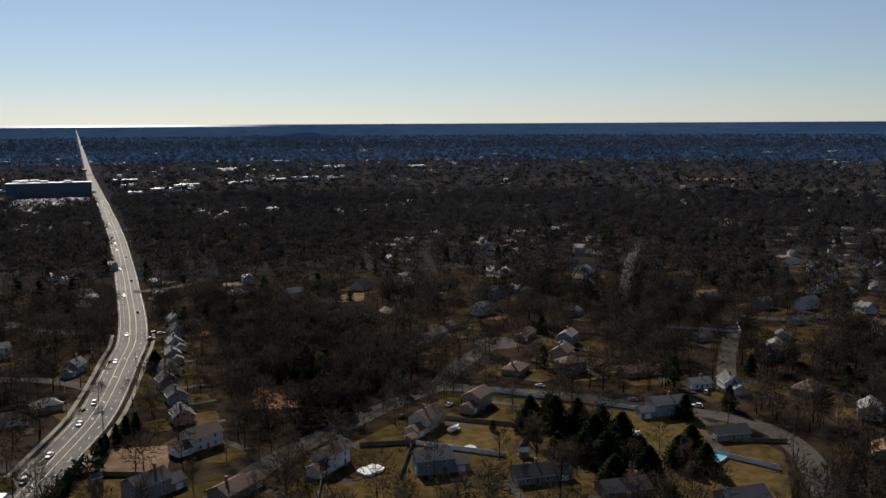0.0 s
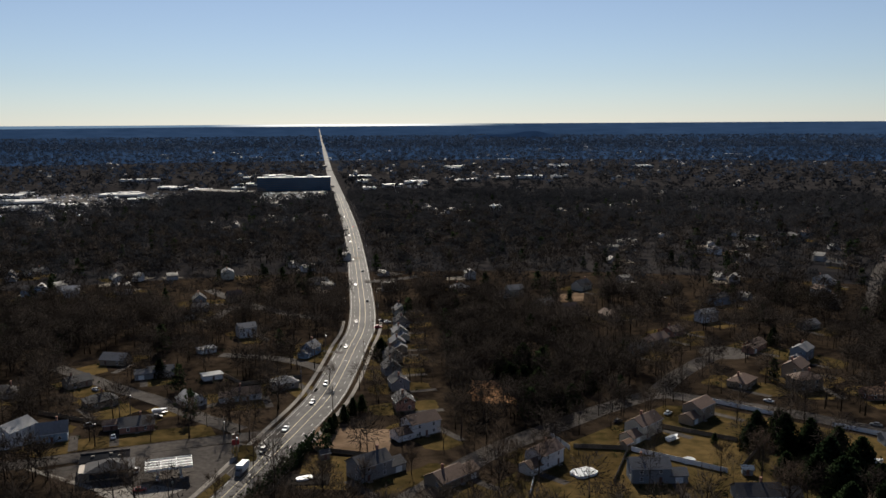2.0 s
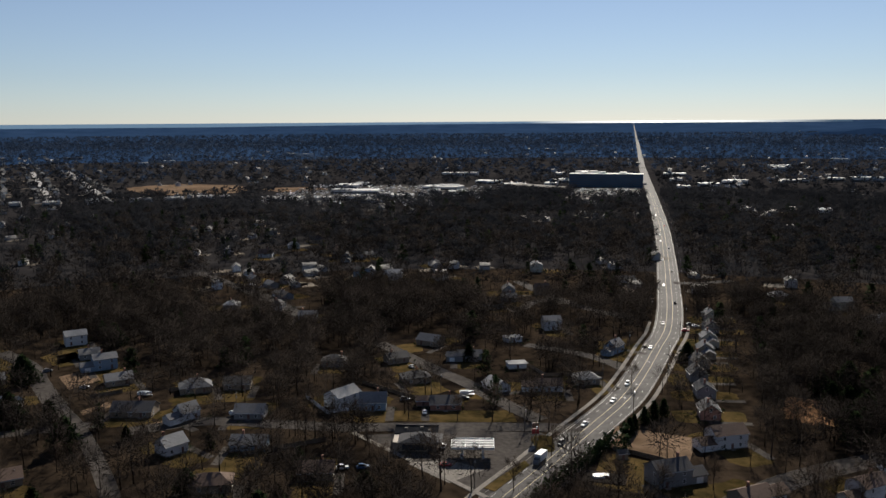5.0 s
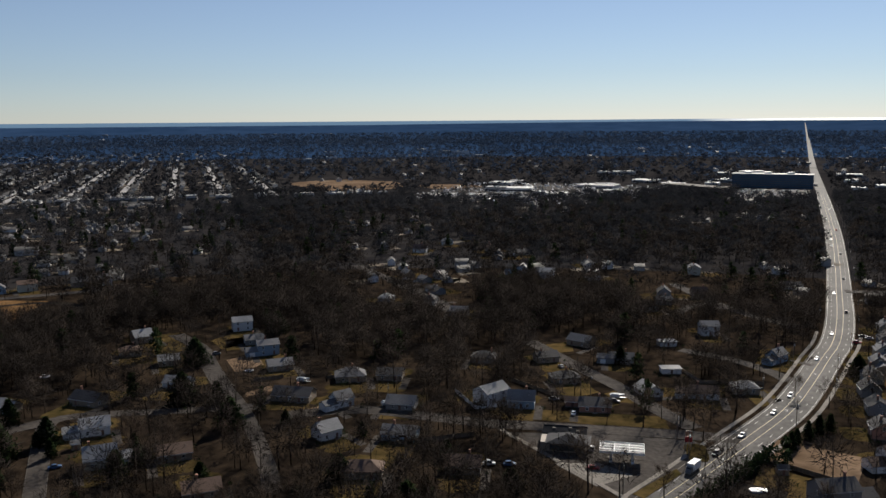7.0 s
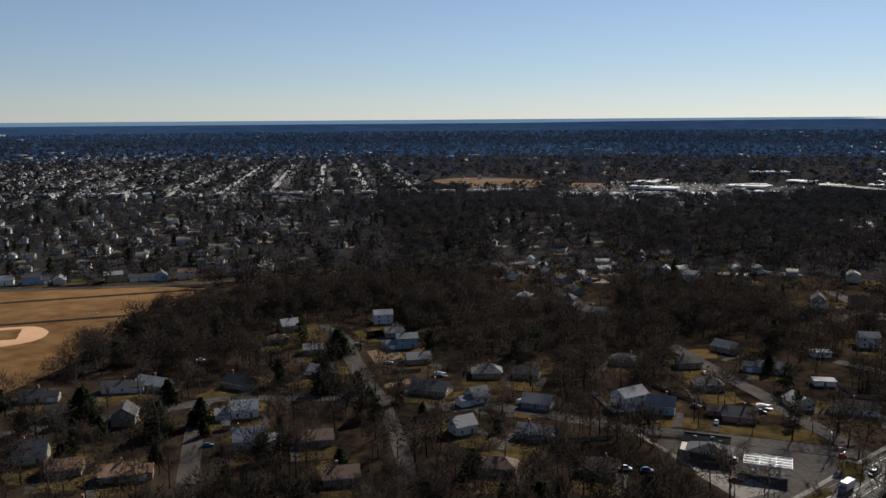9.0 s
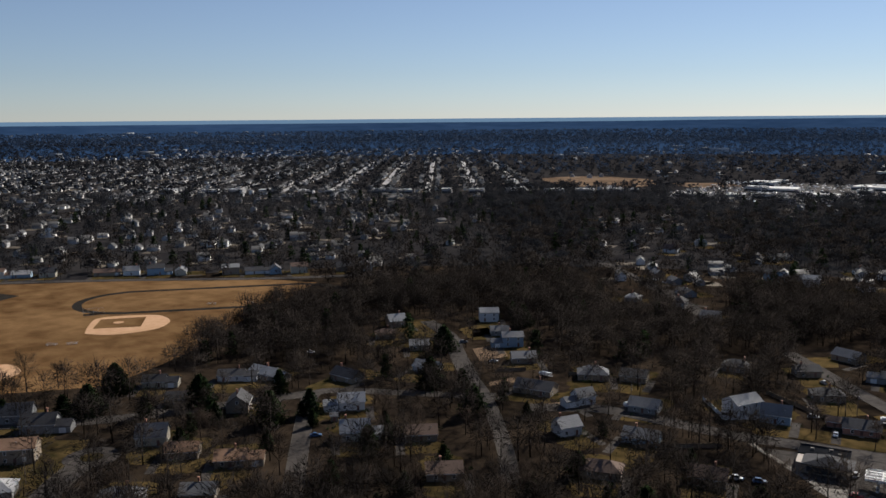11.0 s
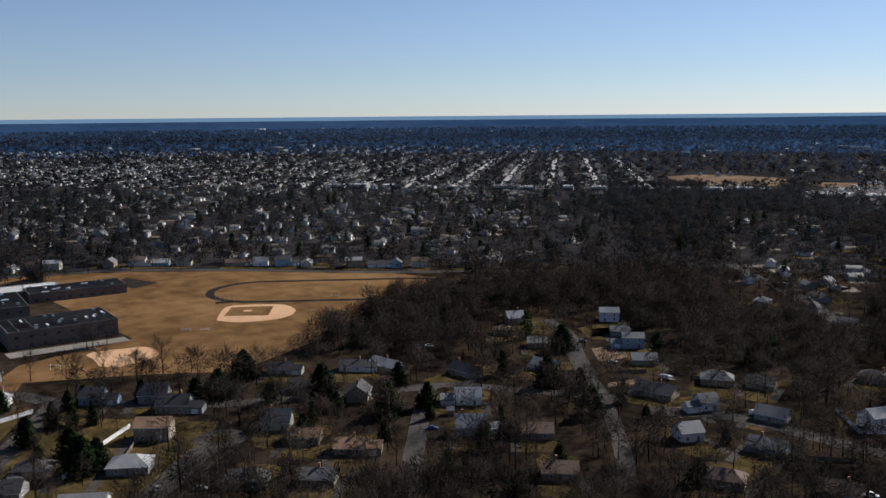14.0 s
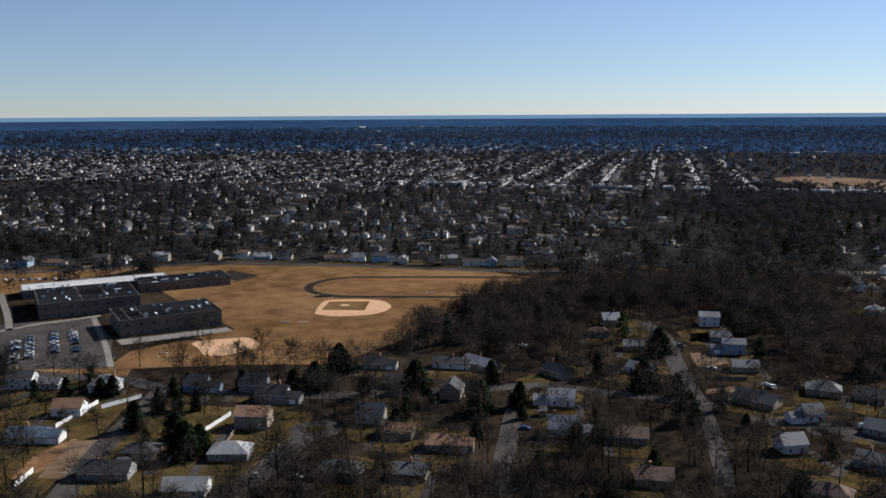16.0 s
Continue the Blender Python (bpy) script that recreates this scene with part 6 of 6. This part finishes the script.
for k in range(15):
    f = (k + rs.uniform(0.1, 0.5)) / 15
    SHOPS.append((-1290 + 690 * f, 817 + 475 * f, rs.uniform(26, 60), rs.uniform(16, 24), rs.uniform(5, 7), 35))
for x, y, w, d in ((-500, 1262, 80, 40), (-395, 1290, 70, 26), (-330, 1330, 60, 30), (-250, 1400, 60, 24), (-420, 1420, 90, 40), (-300, 1520, 110, 40), (-180, 1600, 70, 30), (-480, 1530, 70, 40), (-240, 1680, 80, 30), (-90, 1720, 90, 30), (90, 1700, 60, 26), (120, 1560, 40, 26), (170, 1640, 60, 30), (230, 1720, 60, 24), (260, 1150, 26, 14), (330, 1760, 60, 24), (480, 1800, 100, 26), (560, 1840, 60, 20), (130, 1950, 80, 30), (-60, 1950, 80, 30), (-350, 1900, 80, 30), (700, 2300, 110, 30), (400, 2250, 90, 30), (900, 2200, 80, 30)):
    SHOPS.append((x, y, w, d, rs.uniform(5, 9), rs.uniform(-8, 8)))
M_TINWALL = mat("pale_block_wall", (0.4, 0.39, 0.37), (0.55, 0.54, 0.52), 0.3, 0.7, 0.0, rand=0.3)
for x, y, w, d, h, rot in SHOPS[:]:
    if y > 1180:
        SHOPS += [(x + rs.uniform(-70, 70), y + rs.uniform(-60, 60), w * 0.55, d * 0.7, rs.uniform(4, 7), rot)]
M_GROOF = mat("grey_membrane_roof", (0.10, 0.10, 0.10), (0.2, 0.2, 0.2), 0.2, 0.7, 0.05, rand=0.3)
for x, y, w, d, h, rot in SHOPS:
    if abs(x - 45 - 0.012 * y) < 40:
        continue
    root = new("shop_building")
    root.matrix_world = pose(x, y, 0, rz=rot + rs.uniform(-12, 12))
    w *= 0.6
    pale = rs.random() < (0.45 if y > 1300 or x > -580 else 0.85)
    part("wall", boxed(-w / 2, w / 2, -d / 2, d / 2, 0, h), M_TINWALL, root)
    part("roof", boxed(-w / 2 - 0.3, w / 2 + 0.3, -d / 2 - 0.3, d / 2 + 0.3, h, h + 0.5), M_WROOF if pale else M_GROOF, root)
    part("shopfront", boxed(-w / 2 + 1, w / 2 - 1, -d / 2 - 0.3, -d / 2, 0.4, 3.0), M_GLASS, root)
    for k in range(2):
        piece("roof_unit", ME_UNIT, root, pose(rs.uniform(-0.4, 0.4) * w, rs.uniform(-0.3, 0.3) * d, h + 0.5, rz=0) @ Matrix.Diagonal((2, 2, 1.4, 1)))
    tagged(root, "low flat-roofed commercial building with a %s roof" % ("pale" if pale else "grey"), "shop", "commercial buildings")

# pale roofs scattered to the horizon
dv, dt = [], []
for _ in range(150):
    az, q = radians(rs.uniform(-70, 50)), rs.uniform(2600, 9000)
    cx, cy, cz, k = far(q * math.sin(az), q * math.cos(az))
    w, d, h = rs.uniform(15, 70) * k, rs.uniform(8, 20) * k, rs.uniform(7, 13) * k
    ux, uy = math.cos(az), -math.sin(az)
    a = len(dv)
    for z in (cz, cz + h):
        dv += [(cx + (i * w * ux + j * d * -uy), cy + (i * w * uy + j * d * ux), z) for i, j in ((-0.5, -0.5), (0.5, -0.5), (0.5, 0.5), (-0.5, 0.5))]
    for m in range(4):
        n = (m + 1) % 4
        dt += [(a + m, a + n, a + n + 4), (a + m, a + n + 4, a + m + 4)]
    dt += [(a + 4, a + 5, a + 6), (a + 4, a + 6, a + 7)]
tagged(raw("distant_buildings", dv, dt, mat("distant_roofs", (0.12, 0.13, 0.14), (0.36, 0.36, 0.36), 0.02, 0.7, 0.0, island=0.5)), "low pale commercial buildings far towards the horizon", "buildings", kind="stuff")

# far parked cars
cv, ct = [], []
for _ in range(900):
    if rs.random() < 0.75:
        x, y = rs.uniform(-560, -190), rs.uniform(1210, 1600)
    else:
        x, y = rs.uniform(-70, 42), rs.uniform(1400, 1560)
    a, b = len(cv), (4.6, 1.9) if rs.random() < 0.5 else (1.9, 4.6)
    for z, k in ((0.2, 1.0), (0.9, 1.0), (1.45, 0.6)):
        cv += [(x - b[0] / 2 * k, y - b[1] / 2 * k, z), (x + b[0] / 2 * k, y - b[1] / 2 * k, z), (x + b[0] / 2 * k, y + b[1] / 2 * k, z), (x - b[0] / 2 * k, y + b[1] / 2 * k, z)]
    for lv in (0, 4):
        for k in range(4):
            q, s = a + lv + k, a + lv + (k + 1) % 4
            ct += [(q, s, s + 4), (q, s + 4, q + 4)]
    ct += [(a + 8, a + 9, a + 10), (a + 8, a + 10, a + 11)]
M_FARCAR = mat("far_car_paint", (0.22, 0.23, 0.24), (0.45, 0.45, 0.46), 0.08, 0.3, 0.0, island=0.8)
tagged(raw("parked_cars", cv, ct, M_FARCAR), "hundreds of parked cars far off", "cars", kind="stuff")

# far houses: gabled boxes along the street grid, and scattered among the woods
wv, wt, rv, rt, yv, yt = [], [], [], [], [], []


def far_house(x, y, rot):
    px, py, pz, k = far(x, y)
    c, s = math.cos(rot) * k, math.sin(rot) * k
    w, d, e = rs.uniform(3.6, 5.6), rs.uniform(2.8, 4.0), rs.choice((2.6, 3.0, 3.6, 5.0))
    t = e + d * rs.uniform(0.55, 0.8)

    def at(u, v, z):
        return (px + u * c - v * s, py + u * s + v * c, pz + z * k)
    a = len(wv)
    wv.extend([at(-w, -d, 0), at(w, -d, 0), at(w, d, 0), at(-w, d, 0), at(-w, -d, e), at(w, -d, e), at(w, d, e), at(-w, d, e), at(-w, 0, t), at(w, 0, t)])
    for q in ((0, 1, 5), (0, 5, 4), (1, 2, 6), (1, 6, 5), (2, 3, 7), (2, 7, 6), (3, 0, 4), (3, 4, 7), (5, 6, 9), (7, 4, 8)):
        wt.append(tuple(a + i for i in q))
    if math.hypot(x, y) < 2200:
        # a strip of open yard and drive on the sunny side
        f = len(yv)
        side, deep = rs.choice((-1, 1)), rs.uniform(9, 16)
        yv.extend([at(-w - 2, side * d, 0.05), at(w + rs.uniform(1, 6), side * d, 0.05), at(w + rs.uniform(0, 6), side * (d + deep), 0.05), at(-w - rs.uniform(0, 5), side * (d + deep), 0.05)])
        yt.extend([(f, f + 1, f + 2), (f, f + 2, f + 3)])
    b = len(rv)
    o = 0.5
    rv.extend([at(-w - o, -d - o, e - 0.3), at(w + o, -d - o, e - 0.3), at(w + o, d + o, e - 0.3), at(-w - o, d + o, e - 0.3), at(-w - o, 0, t + 0.2), at(w + o, 0, t + 0.2)])
    for q in ((0, 1, 5), (0, 5, 4), (2, 3, 4), (2, 4, 5)):
        rt.append(tuple(b + i for i in q))


M_GRIDST = mat("pale_grid_street", (0.24, 0.225, 0.205), (0.34, 0.32, 0.29), 0.05, 0.6, 0.0)
for k in range(-30, 3):
    cc = -23 + 82 * k
    s1 = 3400 if k > -12 else 2900
    bm = bmesh.new()
    row = []
    for s in range(1420, s1, 140):
        x, y = cc * 0.788 - s * 0.615, cc * 0.615 + s * 0.788
        px, py, pz, q = far(x, y)
        row.append([bm.verts.new((px + o * 0.788 * q, py + o * 0.615 * q, pz + 0.12)) for o in (-5.5, 5.5)])
    for (a, b), (c, d) in zip(row, row[1:]):
        bm.faces.new((a, b, d, c))
    tagged(mesh_ob("road_grid", bm, M_GRIDST), "long straight residential street seen far off", "street", kind="structure")
    for s in range(1440, s1, 18):
        for o in (-16, 16):
            if rs.random() < (0.52 if s < 2300 else 0.3):
                x, y = (cc + o) * 0.788 - s * 0.615 + rs.uniform(-2, 2), (cc + o) * 0.615 + s * 0.788 + rs.uniform(-2, 2)
                if AZ0 < math.degrees(math.atan2(x, y)) < AZ1:
                    far_house(x, y, math.atan2(0.788, -0.615) + (math.pi / 2 if rs.random() < 0.5 else 0))
fx, fy = candidates(600, 1500, 620)
for x, y in zip(fx, fy):
    az, r = math.degrees(math.atan2(x, y)), math.hypot(x, y)
    back = x * 0.788 + y * 0.615 < -40 and x * -0.615 + y * 0.788 > 720
    if free(x, y) > 0 and rs.random() < (0.52 if back else 0.15 if settled(x, y) > 0 else 0.012):
        far_house(x, y, math.atan2(0.788, -0.615) + rs.choice((0, 1.57)) if back else rs.uniform(0, 3.1))
fx, fy = candidates(1500, 3800, 21000)
for x, y in zip(fx, fy):
    if not grid_town(x, y) and rs.random() < 1.6 - math.hypot(x, y) / 2500:
        far_house(x, y, rs.uniform(0, 3.1))
M_FARWALL = mat("far_house_walls", (0.22, 0.21, 0.20), (0.62, 0.61, 0.59), 0.03, 0.6, 0.0, island=0.5)
M_FARROOF = mat("far_house_roofs", (0.035, 0.035, 0.035), (0.12, 0.115, 0.11), 0.03, 0.7, 0.0, island=0.6, spec=0.25)
tagged(raw("far_houses", wv, wt, M_FARWALL), "thousands of small pale houses in the distance", "houses", kind="stuff")
M_YARD = mat("far_yards", (0.07, 0.058, 0.04), (0.17, 0.14, 0.105), 0.04, 0.9, 0.0, island=0.5, spec=0.1)
tagged(raw("far_yards", yv, yt, M_YARD), "small dry yards and drives of the distant houses", "yards", kind="stuff")
tagged(raw("far_roofs", rv, rt, M_FARROOF), "grey gabled roofs of the distant houses", "roofs", kind="stuff")
